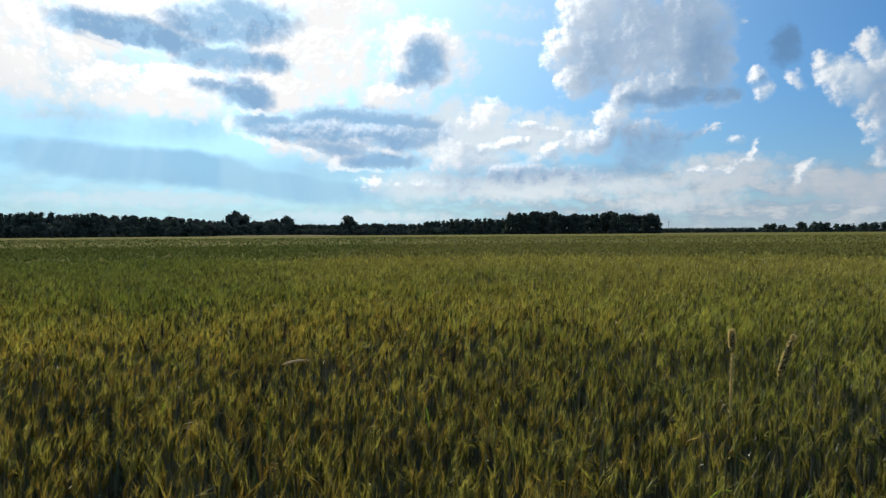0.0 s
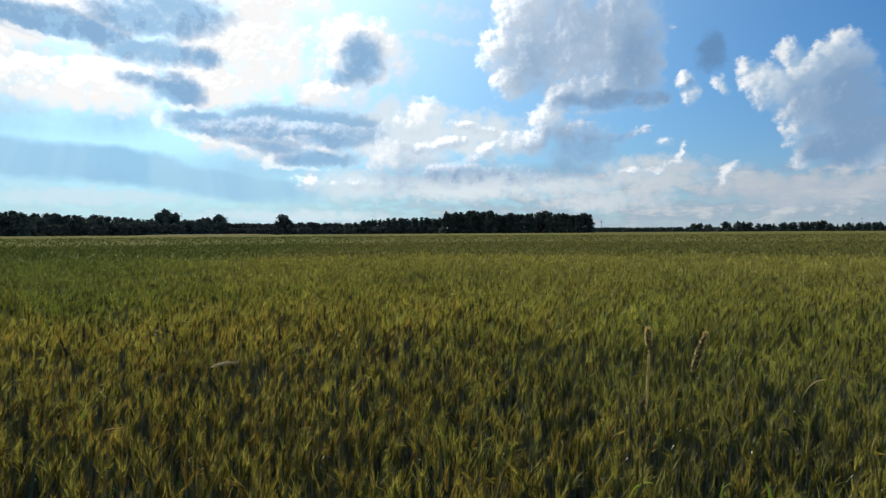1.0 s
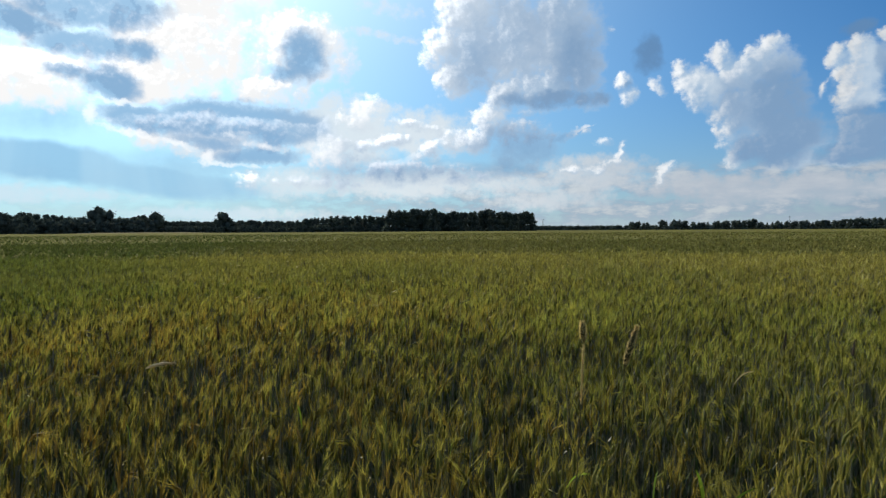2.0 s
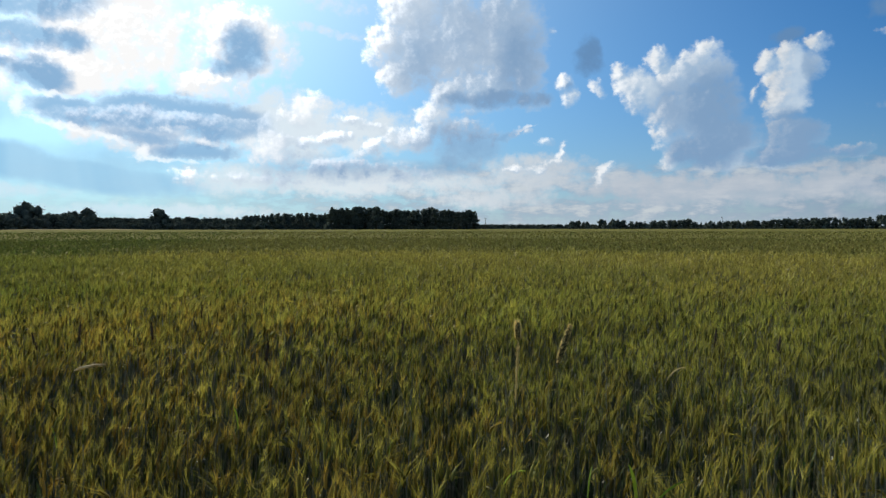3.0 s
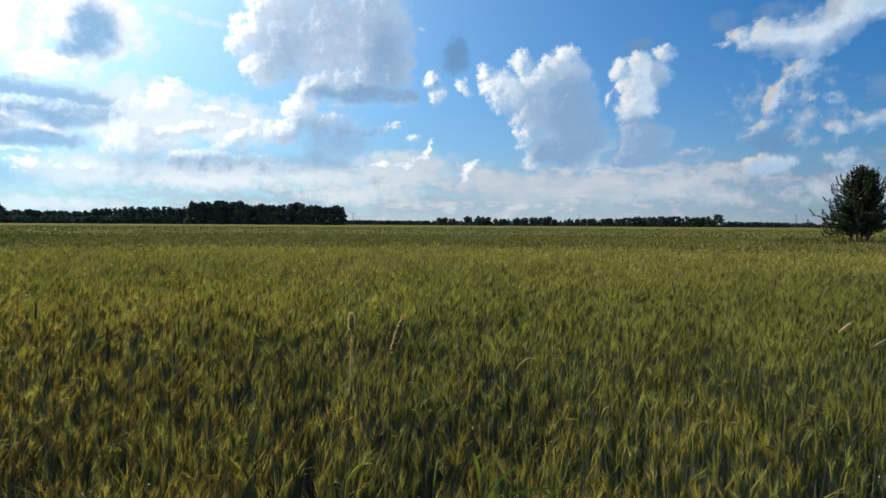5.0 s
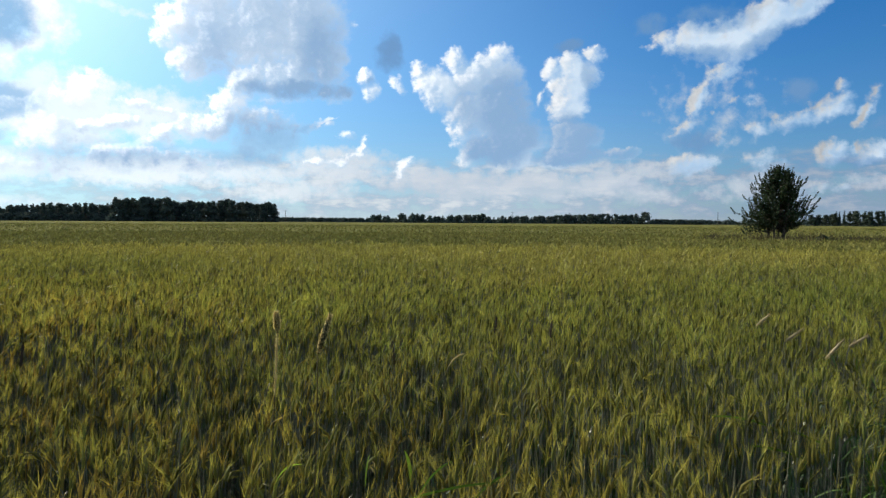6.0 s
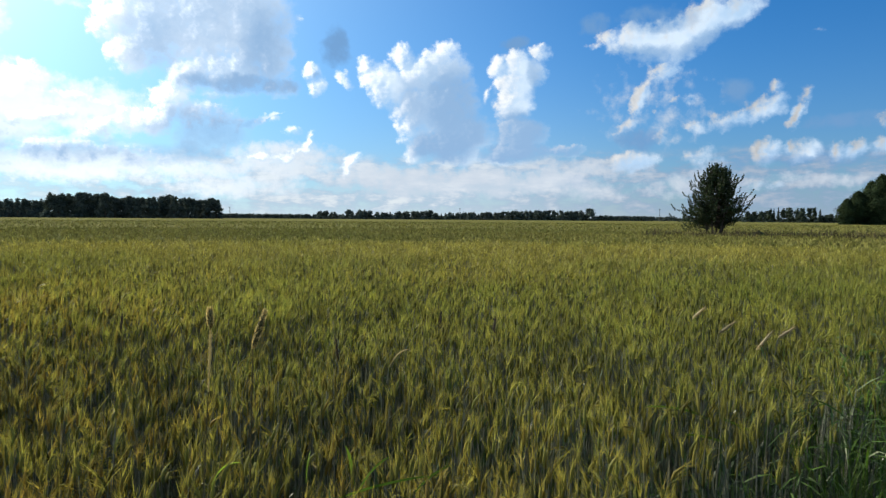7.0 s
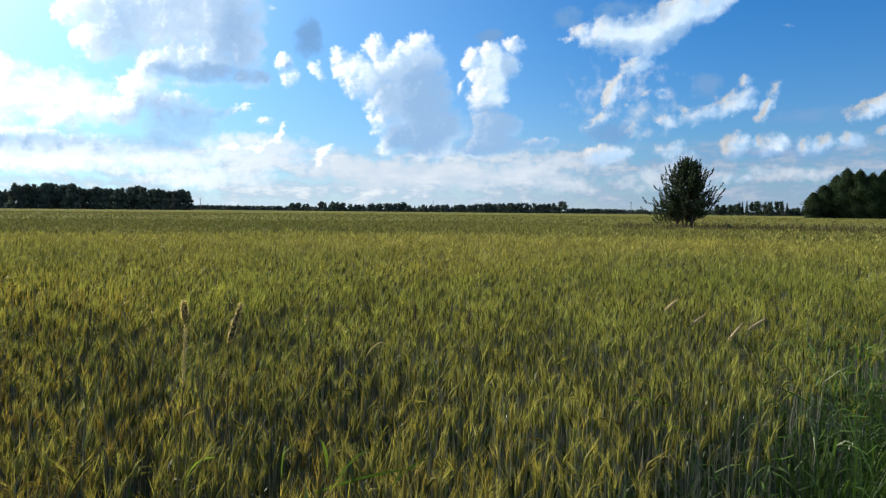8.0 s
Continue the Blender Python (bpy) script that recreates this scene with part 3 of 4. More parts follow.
def scatter(r0, r1, per_m2, a0=-37.0, a1=74.0):
    n = int(0.5 * radians(a1 - a0) * (r1 * r1 - r0 * r0) * per_m2)
    r = np.sqrt(RNG.uniform(r0 * r0, r1 * r1, n))
    a = np.radians(RNG.uniform(a0, a1, n))
    xy = np.stack((r * np.sin(a), r * np.cos(a)), 1)
    return xy[in_crop(xy)]


def wave(xy, scale, shift):
    x, y = xy[:, 0] * scale + shift, xy[:, 1] * scale - shift
    return (np.sin(x) * np.cos(y * 1.3 + 1) + np.sin(1.7 * x + y + 2) + np.cos(2.3 * y - 0.6 * x)) / 3


def culms(xy):
    """Foot, top, nodding directions and cross axes for each barley plant."""
    n = len(xy)
    h = 0.755 + 0.05 * wave(xy, 0.8, 1.0) + 0.05 * wave(xy, 3.1, 4.0) + 0.04 * wave(xy, 8.3, 2.0) + RNG.normal(0, 0.065, n)
    blow = np.radians(70 + 40 * wave(xy, 0.5, 2.0) + RNG.normal(0, 75, n))
    out = np.stack((np.sin(blow), np.cos(blow), np.zeros(n)), 1)
    foot = np.concatenate((xy, np.zeros((n, 1))), 1)
    top = foot + np.array((0, 0, 1.0)) * h[:, None] + out * (h * np.abs(RNG.normal(0.03, 0.04, n)))[:, None]
    tilt = np.radians(np.where(RNG.uniform(0, 1, n) < 0.06, RNG.uniform(45, 105, n), np.clip(RNG.normal(16, 13, n), 1, 55)))
    up = np.array((0, 0, 1.0))
    d0 = unit(np.cos(tilt * 0.45)[:, None] * up + np.sin(tilt * 0.45)[:, None] * out)
    d1 = unit(np.cos(tilt)[:, None] * up + np.sin(tilt)[:, None] * out)
    side = unit(np.cross(out, up) + RNG.normal(0, 0.15, (n, 3)))
    return foot, top, d0, d1, out, side


def stem_points(foot, top, ks):
    s = np.asarray(ks)[None, :, None]
    p = foot[:, None] * (1 - s) + top[:, None] * s
    p[:, :, :2] = foot[:, None, :2] + (top - foot)[:, None, :2] * (np.asarray(ks) ** 2)[None, :, None]
    return p


def blade_points(root, out, rise, length, droop, ks):
    """An arching leaf: leaves at the angle `rise` over level and droops with its length."""
    s = np.asarray(ks)[None, :]
    hor = length[:, None] * s * np.cos(rise)[:, None]
    ver = length[:, None] * (s * np.sin(rise)[:, None] - droop[:, None] * s * s)
    p = root[:, None] + hor[:, :, None] * out[:, None]
    p[:, :, 2] += ver
    return p


def random_out(n):
    a = RNG.uniform(0, 2 * np.pi, n)
    return np.stack((np.sin(a), np.cos(a), np.zeros(n)), 1)


def add_leaves(g, foot, top, count, width, ks, lo, hi, size=(0.09, 0.19)):
    n = len(foot)
    for _ in range(count):
        f = RNG.uniform(lo, hi, n)
        root = foot + (top - foot) * f[:, None]
        o = random_out(n)
        p = blade_points(root, o, RNG.uniform(1.05, 1.5, n), RNG.uniform(*size, n), RNG.uniform(0.05, 0.6, n), ks)
        s = unit(np.cross(o, (0, 0, 1.0)) + RNG.normal(0, 0.3, (n, 3)))
        g.ribbons(p, s, np.sin(np.pi * (0.15 + 0.85 * np.asarray(ks))) * width + 0.0003)


crop = tagged(new("barley_crop"), "dense green-gold ripening barley with long bearded ears standing in soil", "crop", kind="stuff")
g_stem, g_leaf, g_ear, g_awn = Geo(), Geo(), Geo(), Geo()

# nearest belt: round culms, several leaves, shaped ears, single awns
xy = scatter(1.3, 4.6, 380)
foot, top, d0, d1, out, side = culms(xy)
a2 = np.cross(side, d0)
g_stem.tubes(stem_points(foot, top, (0.0, 0.45, 0.8, 1.0)), side, np.cross(side, (0, 0, 1.0)), (0.0026, 0.0024, 0.002, 0.0015))
add_leaves(g_leaf, foot, top, 3, 0.0055, (0, 0.3, 0.65, 1.0), 0.2, 0.74)
add_leaves(g_leaf, foot[::2], top[::2], 1, 0.0045, (0, 0.5, 1.0), 0.6, 0.88, (0.06, 0.12))
L = RNG.uniform(0.045, 0.068, len(xy))[:, None]
e1, e2 = top + d0 * L * 0.5, top + d0 * L * 0.5 + d1 * L * 0.5
ear = np.stack((top, top + d0 * L * 0.15, e1, e1 + d1 * L * 0.3, e2), 1)
g_ear.tubes(ear, side, a2, (0.001, 0.0042, 0.0052, 0.004, 0.001), 4)
for i in range(15):
    f = (0.12 + 0.88 * i / 14)
    root = top + d0 * L * min(f, 0.5) + d1 * L * max(f - 0.5, 0)
    way = unit(d1 + RNG.normal(0, 0.16, d1.shape) + side * (0.2 if i % 2 else -0.2))
    tip = root + way * RNG.uniform(0.04, 0.085, (len(xy), 1)) + np.array((0, 0, -0.006))
    g_awn.slivers(root, tip, unit(np.cross(way, RNG.normal(0, 1, d1.shape))), 0.0008)

# late, earless shoots between the culms
xy = scatter(1.3, 5.0, 240)
foot, top, d0, d1, out, side = culms(xy)
top = foot + (top - foot) * RNG.uniform(0.6, 0.92, (len(xy), 1))
g_stem.tubes(stem_points(foot, top, (0.0, 0.5, 1.0)), side, np.cross(side, (0, 0, 1.0)), (0.0026, 0.0022, 0.0012))
add_leaves(g_leaf, foot, top, 2, 0.005, (0, 0.35, 0.7, 1.0), 0.4, 0.95, (0.10, 0.22))

# the field's flank beside the view
xy = np.concatenate((scatter(1.3, 6.5, 150, -88, -37), scatter(2.2, 8.0, 120, 74, 84)))
foot, top, d0, d1, out, side = culms(xy)
g_stem.ribbons(stem_points(foot, top, (0.0, 0.6, 1.0)), unit(RNG.normal(0, 1, side.shape) * (1, 1, 0.1)), (0.003, 0.003, 0.002))
add_leaves(g_leaf, foot, top, 2, 0.007, (0, 0.45, 1.0), 0.15, 0.8)
for s in (side, np.cross(side, d1)):
    g_awn.ribbons(np.stack((top, top + d0 * 0.05, top + d0 * 0.05 + d1 * 0.08), 1), s, (0.002, 0.006, 0.003))

# second belt
xy = scatter(4.6, 9.5, 300)
foot, top, d0, d1, out, side = culms(xy)
a2 = np.cross(side, d0)
g_stem.ribbons(stem_points(foot, top, (0.25, 0.7, 1.0)), unit(RNG.normal(0, 1, side.shape) * (1, 1, 0.1)), (0.003, 0.0025, 0.0018))
add_leaves(g_leaf, foot, top, 1, 0.006, (0, 0.45, 1.0), 0.2, 0.58)
L = RNG.uniform(0.06, 0.085, len(xy))[:, None]
e1, e2 = top + d0 * L * 0.5, top + d0 * L * 0.5 + d1 * L * 0.5
g_ear.tubes(np.stack((top, e1, e2), 1), side, a2, (0.002, 0.0065, 0.0015), 3)
for i in range(10):
    root = top + d0 * L * 0.3 + d1 * L * 0.6 * i / 9
    way = unit(d1 + RNG.normal(0, 0.2, d1.shape) + side * (0.2 if i % 2 else -0.2))
    g_awn.slivers(root, root + way * RNG.uniform(0.05, 0.10, (len(xy), 1)), unit(np.cross(way, RNG.normal(0, 1, d1.shape))), 0.0018)

# third belt: ears with a coarse beard
g_far = Geo()
xy = scatter(9.5, 20, 160)
foot, top, d0, d1, out, side = culms(xy)
g_far.tubes(np.stack((top, top + d0 * 0.04, top + d0 * 0.05 + d1 * 0.03), 1), side, np.cross(side, d0), (0.003, 0.008, 0.002), 3)
for i in range(7):
    root = top + d0 * 0.03 + d1 * 0.006 * i
    way = unit(d1 + RNG.normal(0, 0.22, d1.shape) + side * (0.24 if i % 2 else -0.24))
    g_far.slivers(root, root + way * RNG.uniform(0.05, 0.11, (len(xy), 1)), unit(np.cross(way, RNG.normal(0, 1, d1.shape))), 0.0042)
add_leaves(g_leaf, foot, top, 1, 0.008, (0, 0.5, 1.0), 0.2, 0.55)
g_stem.ribbons(stem_points(foot, top, (0.4, 1.0)), unit(RNG.normal(0, 1, side.shape) * (1, 1, 0.1)), (0.005, 0.003))

# fourth and fifth belts: whole tufts
g_away = Geo()
for r0, r1, dens, wid, drop in ((20, 50, 36, 0.022, 0.03), (50, 150, 1.8, 0.06, 0.05)):
    xy = scatter(r0, r1, dens)
    foot, top, d0, d1, out, side = culms(xy)
    side = unit(RNG.normal(0, 1, side.shape) * (1, 1, 0.15))
    g_away.ribbons(np.stack((top - (0, 0, drop), top, top + d0 * 0.02 + d1 * 0.03), 1), side, (wid * 0.6, wid, wid * 0.35))
    for i in range(3):
        way = unit(d1 + RNG.normal(0, 0.3, d1.shape) + side * (i - 1) * 0.4)
        g_away.slivers(top + side * wid * (i - 1) * 0.5, top + way * RNG.uniform(0.06, 0.13, (len(xy), 1)), side, wid * 0.4)

geo_part("stems", g_stem, M_STEM, crop, "thin grey-green culms")
geo_part("leaves", g_leaf, M_LEAF, crop, "narrow dull green leaves")
geo_part("ears", g_ear, M_EAR, crop, "olive-gold ears")
geo_part("awns", g_awn, M_AWN, crop, "fine golden-green awns")
geo_part("far_tufts", g_far, M_FAR, crop, "distant ears blending into tufts")
geo_part("farthest_tufts", g_away, M_HORIZON, crop, "dull olive tufts towards the horizon")


def canopy_height(x, y, r):
    z = 0.42 + 0.28 * np.clip((r - 12) / 14, 0, 1)
    z = z + 0.05 * np.sin(x * 1.1 + np.sin(y)) * np.cos(y * 0.9) + RNG.normal(0, 0.03, x.shape)
    return np.where(r < 10.5, 0.05, np.where(r > 410, 0.0, z))


canopy = polar_sheet("understorey", M_CANOPY, np.concatenate((np.linspace(10, 40, 60), np.geomspace(41, 420, 70))), -60, 90, 420,
                     canopy_height, "matted green leaves and stems under the ears", "", crop)


def stubble_height(x, y, r):
    a = np.degrees(np.arctan2(x, y))
    side = np.clip(np.minimum(a + 20, -6 - a) / 4, 0, 1)
    return side * np.clip((r - 425) / 145, 0, 1) * 1.0 - 0.2 * (1 - side)


M_STUBBLE = canopy_material("pale_stubble", (0.15, 0.13, 0.07), (0.28, 0.24, 0.13), (0.21, 0.19, 0.10))
polar_sheet("stubble_field", M_STUBBLE, np.linspace(424, 575, 12), -20, -6, 40, stubble_height, "pale mown field rising gently before a forest")

# ---- trees ----


def blob_points(n, lobes, rng):
    """Points spread over and just inside a heap of lobes (x, y, z, radius)."""
    lobes = np.asarray(lobes)
    pick = rng.choice(len(lobes), n, p=lobes[:, 3] ** 2 / np.sum(lobes[:, 3] ** 2))
    d = unit(rng.normal(0, 1, (n, 3)))
    r = lobes[pick, 3] * rng.uniform(0.55, 1.08, n)
    return lobes[pick, :3] + d * r[:, None] * (1, 1, 0.9), d


def clump_faces(g, p, d, size, rng):
    """Leaf sprays: small four-sided scraps of uneven outline, roughly facing outwards."""
    n = len(p)
    nrm = unit(d + rng.normal(0, 0.6, (n, 3)))
    a = unit(np.cross(nrm, rng.normal(0, 1, (n, 3))))
    b = np.cross(nrm, a)
    s = size * rng.uniform(0.5, 1.3, (n, 4, 1))
    ang = np.array((0.2, 1.8, 3.3, 4.9))[None, :] + rng.uniform(-0.4, 0.4, (n, 4))
    v = p[:, None] + s * (np.cos(ang)[:, :, None] * a[:, None] + np.sin(ang)[:, :, None] * b[:, None])
    g.add(v, np.arange(n * 4).reshape(-1, 4))


def core(g, lobes, rng):
    """A rough dark heart of twigs and leaves that closes each lobe."""
    th = np.linspace(0.15, np.pi - 0.15, 4)
    ph = np.arange(6) * np.pi / 3
    base = np.array([(math.sin(t) * math.cos(q), math.sin(t) * math.sin(q), math.cos(t)) for t in th for q in ph])
    i, j = np.meshgrid(np.arange(3) * 6, np.arange(6), indexing="ij")
    q = np.stack((i + j, i + (j + 1) % 6, i + (j + 1) % 6 + 6, i + j + 6), -1).reshape(-1, 4)
    for x, y, z, r in lobes:
        g.add(np.array((x, y, z)) + base * r * rng.uniform(0.5, 0.78, (len(base), 1)), q)


def broadleaf_lobes(h, w, rng, count=18):
    lobes = [(0, 0, h * 0.5, w * 0.33), (0, 0, h * 0.72, w * 0.28)]
    for _ in range(count):
        a = rng.uniform(0, 6.28)
        z = rng.uniform(0.05, 0.9)
        reach = w * 0.5 * math.sin(math.pi * min(0.97, 0.28 + 0.66 * z)) * rng.uniform(0.45, 0.8)
        lobes.append((reach * math.cos(a), reach * math.sin(a), h * z, w * rng.uniform(0.12, 0.2)))
    lobes.append((rng.uniform(-0.1, 0.1) * w, rng.uniform(-0.1, 0.1) * w, h * 0.9, w * 0.13))
    for i in range(4):
        a = i * 1.57 + rng.uniform(-0.4, 0.4)
        lobes.append((w * 0.36 * math.cos(a), w * 0.36 * math.sin(a), h * 0.1, w * 0.2))
    return lobes


def tapered(g, pts, radii, sides=6):
    """A tapered limb along the points given."""
    p = np.asarray(pts, float)[None]
    d = unit(p[:, -1] - p[:, 0])
    a = unit(np.cross(d, np.array((0.31, 0.77, 0.2))))
    g.tubes(p, a, np.cross(d, a), np.asarray(radii)[None], sides)


def broadleaf(g_wood, g_crown, at, h, w, leaves, size, rng):
    at = np.array(at, float)
    lobes = np.array(broadleaf_lobes(h, w, rng, 18 if leaves > 600 else 12 if leaves > 400 else 9))
    tapered(g_wood, [at, at + (0.1, 0, h * 0.25), at + (-0.1, 0.1, h * 0.55), at + (0, 0, h * 0.85)], (h * 0.022, h * 0.017, h * 0.01, h * 0.003))
    for x, y, z, r in lobes[2:9 if leaves > 600 else 4]:
        tapered(g_wood, [at + (0, 0, z * 0.55), at + (x * 0.5, y * 0.5, z * 0.8), at + (x, y, z)], (h * 0.008, h * 0.005, h * 0.002), 4)
    lobes[:, :3] += at
    core(g_crown, lobes, rng)
    p, d = blob_points(leaves, lobes, rng)
    clump_faces(g_crown, p, d, size, rng)


def conifer(g_wood, g_crown, at, h, w, leaves, size, rng):
    at = np.array(at, float)
    tapered(g_wood, [at, at + (0, 0, h * 0.5), at + (0, 0, h * 0.98)], (h * 0.014, h * 0.009, h * 0.002))
    z = 1 - np.sqrt(rng.uniform(0.0, 0.85, leaves))
    tier = np.abs((z * 9) % 1.0 - 0.5) + 0.5
    r = (1.02 - z) * w * 0.5 * tier * rng.uniform(0.45, 1.05, leaves)
    a = rng.uniform(0, 6.28, leaves)
    p = at + np.stack((r * np.cos(a), r * np.sin(a), h * (0.08 + 0.9 * z) - r * 0.25), 1)
    clump_faces(g_crown, p, np.stack((np.cos(a), np.sin(a), np.full(leaves, 0.4)), 1), size, rng)
    lobes = [(at[0], at[1], at[2] + h * q, w * 0.5 * (1.05 - q) * 0.75) for q in (0.2, 0.35, 0.5, 0.65, 0.8)]
    core(g_crown, lobes, rng)


def tree_model(name, maker, h, w, leaves, size, seed, mat, label, category="tree", group=""):
    rng = np.random.default_rng(seed)
    root = tagged(new(name), label, category, group)
    gw, gc = Geo(), Geo()
    maker(gw, gc, (0, 0, 0), h, w, leaves, size, rng)
    geo_part("trunk", gw, M_BARK, root)
    geo_part("crown", gc, mat, root)
    return root


def spot(az_deg, r):
    d = heading(az_deg) * r
    return d[0], d[1]


def stand(models, rows, seed):
    """Sets trees out: azimuth, distance, height; the first use of a model moves it, the others copy it."""
    rng = random.Random(seed)
    for i, (a, r, h, spread) in enumerate(rows):
        k = rng.randrange(len(models)) if i >= len(models) else i
        model, base_h = models[k]
        x, y = spot(a, r)
        s = h / base_h
        m = Matrix.LocRotScale((x, y, -0.05), Euler((0, 0, rng.uniform(0, 6.28))), (s * spread, s * spread, s))
        if i < len(models):
            model.matrix_basis = m
            model["at_scale"] = 1
        else:
            c = copy_thing(model, Matrix.Identity(4))
            c.matrix_basis = m


DARK = "dark dense broadleaf tree in a field copse"
copse_models = [(tree_model("broadleaf_tree", broadleaf, 13, 8.5, 1700, 0.38, 11 + i, M_HAZY_WOOD, DARK, group="copse trees"), 13) for i in range(5)]
rng = random.Random(3)
rows = []
for a in np.linspace(5.3, 8.75, 9):
    rows.append((a + rng.uniform(-0.1, 0.1), 450 + rng.uniform(-6, 8), 14.6 + rng.uniform(-0.8, 0.8), 1.0))
for a in np.linspace(9.35, 16.45, 17):
    bump = 1.6 * math.exp(-((a - 12.8) / 0.4) ** 2) + 0.9 * math.exp(-((a - 10.9) / 0.3) ** 2)
    rows.append((a + rng.uniform(-0.1, 0.1), 450 + rng.uniform(-6, 8), 12.9 + bump + rng.uniform(-0.8, 0.7), 1.0))
for a in np.linspace(5.6, 16.3, 20):
    rows.append((a, 462 + rng.uniform(-4, 8), 12.2 + rng.uniform(-0.8, 0.5), 1.0))
stand(copse_models, rows, 5)

# birch and aspen wood at the edge of the second field: tall columns of leaves


def columnar(g_wood, g_crown, at, h, w, leaves, size, rng):
    at = np.array(at, float)
    tapered(g_wood, [at, at + (0.1, 0, h * 0.4), at + (0, 0.1, h * 0.7), at + (0, 0, h * 0.93)], (h * 0.016, h * 0.012, h * 0.008, h * 0.002))
    phase = rng.uniform(0, 6.28, 3)

    def girth(z, a):
        lumpy = 1 + 0.16 * np.sin(3 * a + phase[0] + 9 * z) + 0.14 * np.sin(2 * a + phase[1] - 17 * z) + 0.12 * np.sin(5 * a + 31 * z + phase[2])
        return w * 0.5 * np.minimum(0.85 + 0.4 * z, 1.75 * np.maximum(1 - z, 0) ** 0.6 + 0.03) * lumpy

    # a dark heart of twigs and leaves, then the outer leaves
    z, a = np.meshgrid(np.linspace(0.02, 0.97, 18), np.arange(12) * np.pi / 6, indexing="ij")
    r = girth(z, a) * rng.uniform(0.72, 0.92, z.shape)
    k, m = np.meshgrid(np.arange(17) * 12, np.arange(12), indexing="ij")
    g_crown.add(at + np.stack((r * np.cos(a), r * np.sin(a), h * z), -1).reshape(-1, 3),
                np.stack((k + m, k + (m + 1) % 12, k + (m + 1) % 12 + 12, k + m + 12), -1).reshape(-1, 4))
    z, a = rng.uniform(0.01, 1.0, leaves) ** 1.15, rng.uniform(0, 6.28, leaves)
    r = girth(z, a) * rng.uniform(0.7, 1.3, leaves)
    z = z + rng.normal(0, 0.018, leaves)
    d = np.stack((np.cos(a), np.sin(a), 0.3 + 0.7 * z), 1)
    clump_faces(g_crown, at + np.stack((r * np.cos(a), r * np.sin(a), h * z), 1), unit(d), size, rng)
    for i in range(9):
        z, a = 0.2 + 0.08 * i, rng.uniform(0, 6.28)
        tip = at + np.array((math.cos(a), math.sin(a), 0)) * w * 0.3 + (0, 0, h * z)
        tapered(g_wood, [at + (0, 0, h * z * 0.8), tip], (h * 0.005, h * 0.002), 4)


wood_models = [(tree_model("birch_tree", columnar, 13, 5.0, 13000, 0.14, 31 + i, M_BIRCH, "tall dark green leafy tree at a wood's edge", group="wood edge trees"), 13) for i in range(4)]
rows = []
for i, a in enumerate(np.linspace(62.75, 73.0, 15)):
    rows.append((a + rng.uniform(-0.15, 0.15), 210 + rng.uniform(-3, 3), (7.0, 9.4, 11.0, 12.4, 12.6, 12.2, 13.0)[min(i, 6)] + rng.uniform(-0.9, 0.7), 1.35 if i < 2 else 1.0))
for a in np.linspace(64.2, 73.5, 11):
    rows.append((a, 219 + rng.uniform(-3, 3), 11.8 + rng.uniform(-0.8, 0.6), 1.0))
stand(wood_models, rows, 6)


def far_wood(name, label, rows, seed, mat, pines=0.0, leaves=300, size=0.9):
    """A distant line of woodland as one thing: azimuth from, to, distance, height from, to, tree width."""
    rng = np.random.default_rng(seed)
    root = tagged(new(name), label, "woods", kind="stuff")
    gw, gc = Geo(), Geo()
    for a0, a1, r, h0, h1, w in rows:
        count = max(1, round(radians(a1 - a0) * r / (w * 0.42)))
        for i in range(count):
            f = (i + 0.5) / count
            a = a0 + (a1 - a0) * f + (rng.uniform(-0.1, 0.1) if count > 1 else 0)
            rr = r + rng.uniform(-10, 10)
            h = (h0 + (h1 - h0) * f) * (rng.uniform(0.93, 1.05) if count > 1 else 1.0)
            x, y = spot(a, rr)
            maker = conifer if rng.uniform() < pines else broadleaf
            maker(gw, gc, (x, y, -0.1), h, w * (0.6 if maker is conifer else 1.0) * rng.uniform(0.9, 1.2), leaves, size, rng)
    geo_part("trunks", gw, M_BARK, root)
    geo_part("crowns", gc, mat, root)
    return root


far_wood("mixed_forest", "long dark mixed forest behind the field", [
    (-37, -26, 600, 20, 19, 14), (-26, -20, 600, 18.5, 15, 14), (-21, -14.5, 620, 16, 13, 13), (-37, -22, 612, 20, 17, 13), (-37, -13, 585, 8, 8, 11), (-37, -13, 594, 13, 11, 13)], 41, M_HAZY_WOOD, 0.12, 620, 0.6)
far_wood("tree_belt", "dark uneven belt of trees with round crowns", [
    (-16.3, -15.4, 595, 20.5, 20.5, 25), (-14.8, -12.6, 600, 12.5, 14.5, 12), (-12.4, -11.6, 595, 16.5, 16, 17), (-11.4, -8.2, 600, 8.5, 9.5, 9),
    (-7.9, -7.1, 595, 17.2, 16.5, 19), (-7.0, -2.0, 600, 11, 9.5, 10), (-14.5, -2.0, 612, 9.5, 9.5, 11), (-14, 0, 590, 5, 5, 9)], 42, M_HAZY_WOOD, -1.0, 700, 0.5)
far_wood("young_wood", "dark wood of even height beside a copse", [
    (-2.0, 0.5, 520, 9.5, 11.5, 7), (0.5, 5.2, 515, 12.3, 12.3, 7), (-1.5, 5.0, 525, 10.5, 11.5, 7), (-2, 5.2, 508, 5, 5, 7)], 43, M_HAZY_WOOD, 0.1, 560, 0.55)
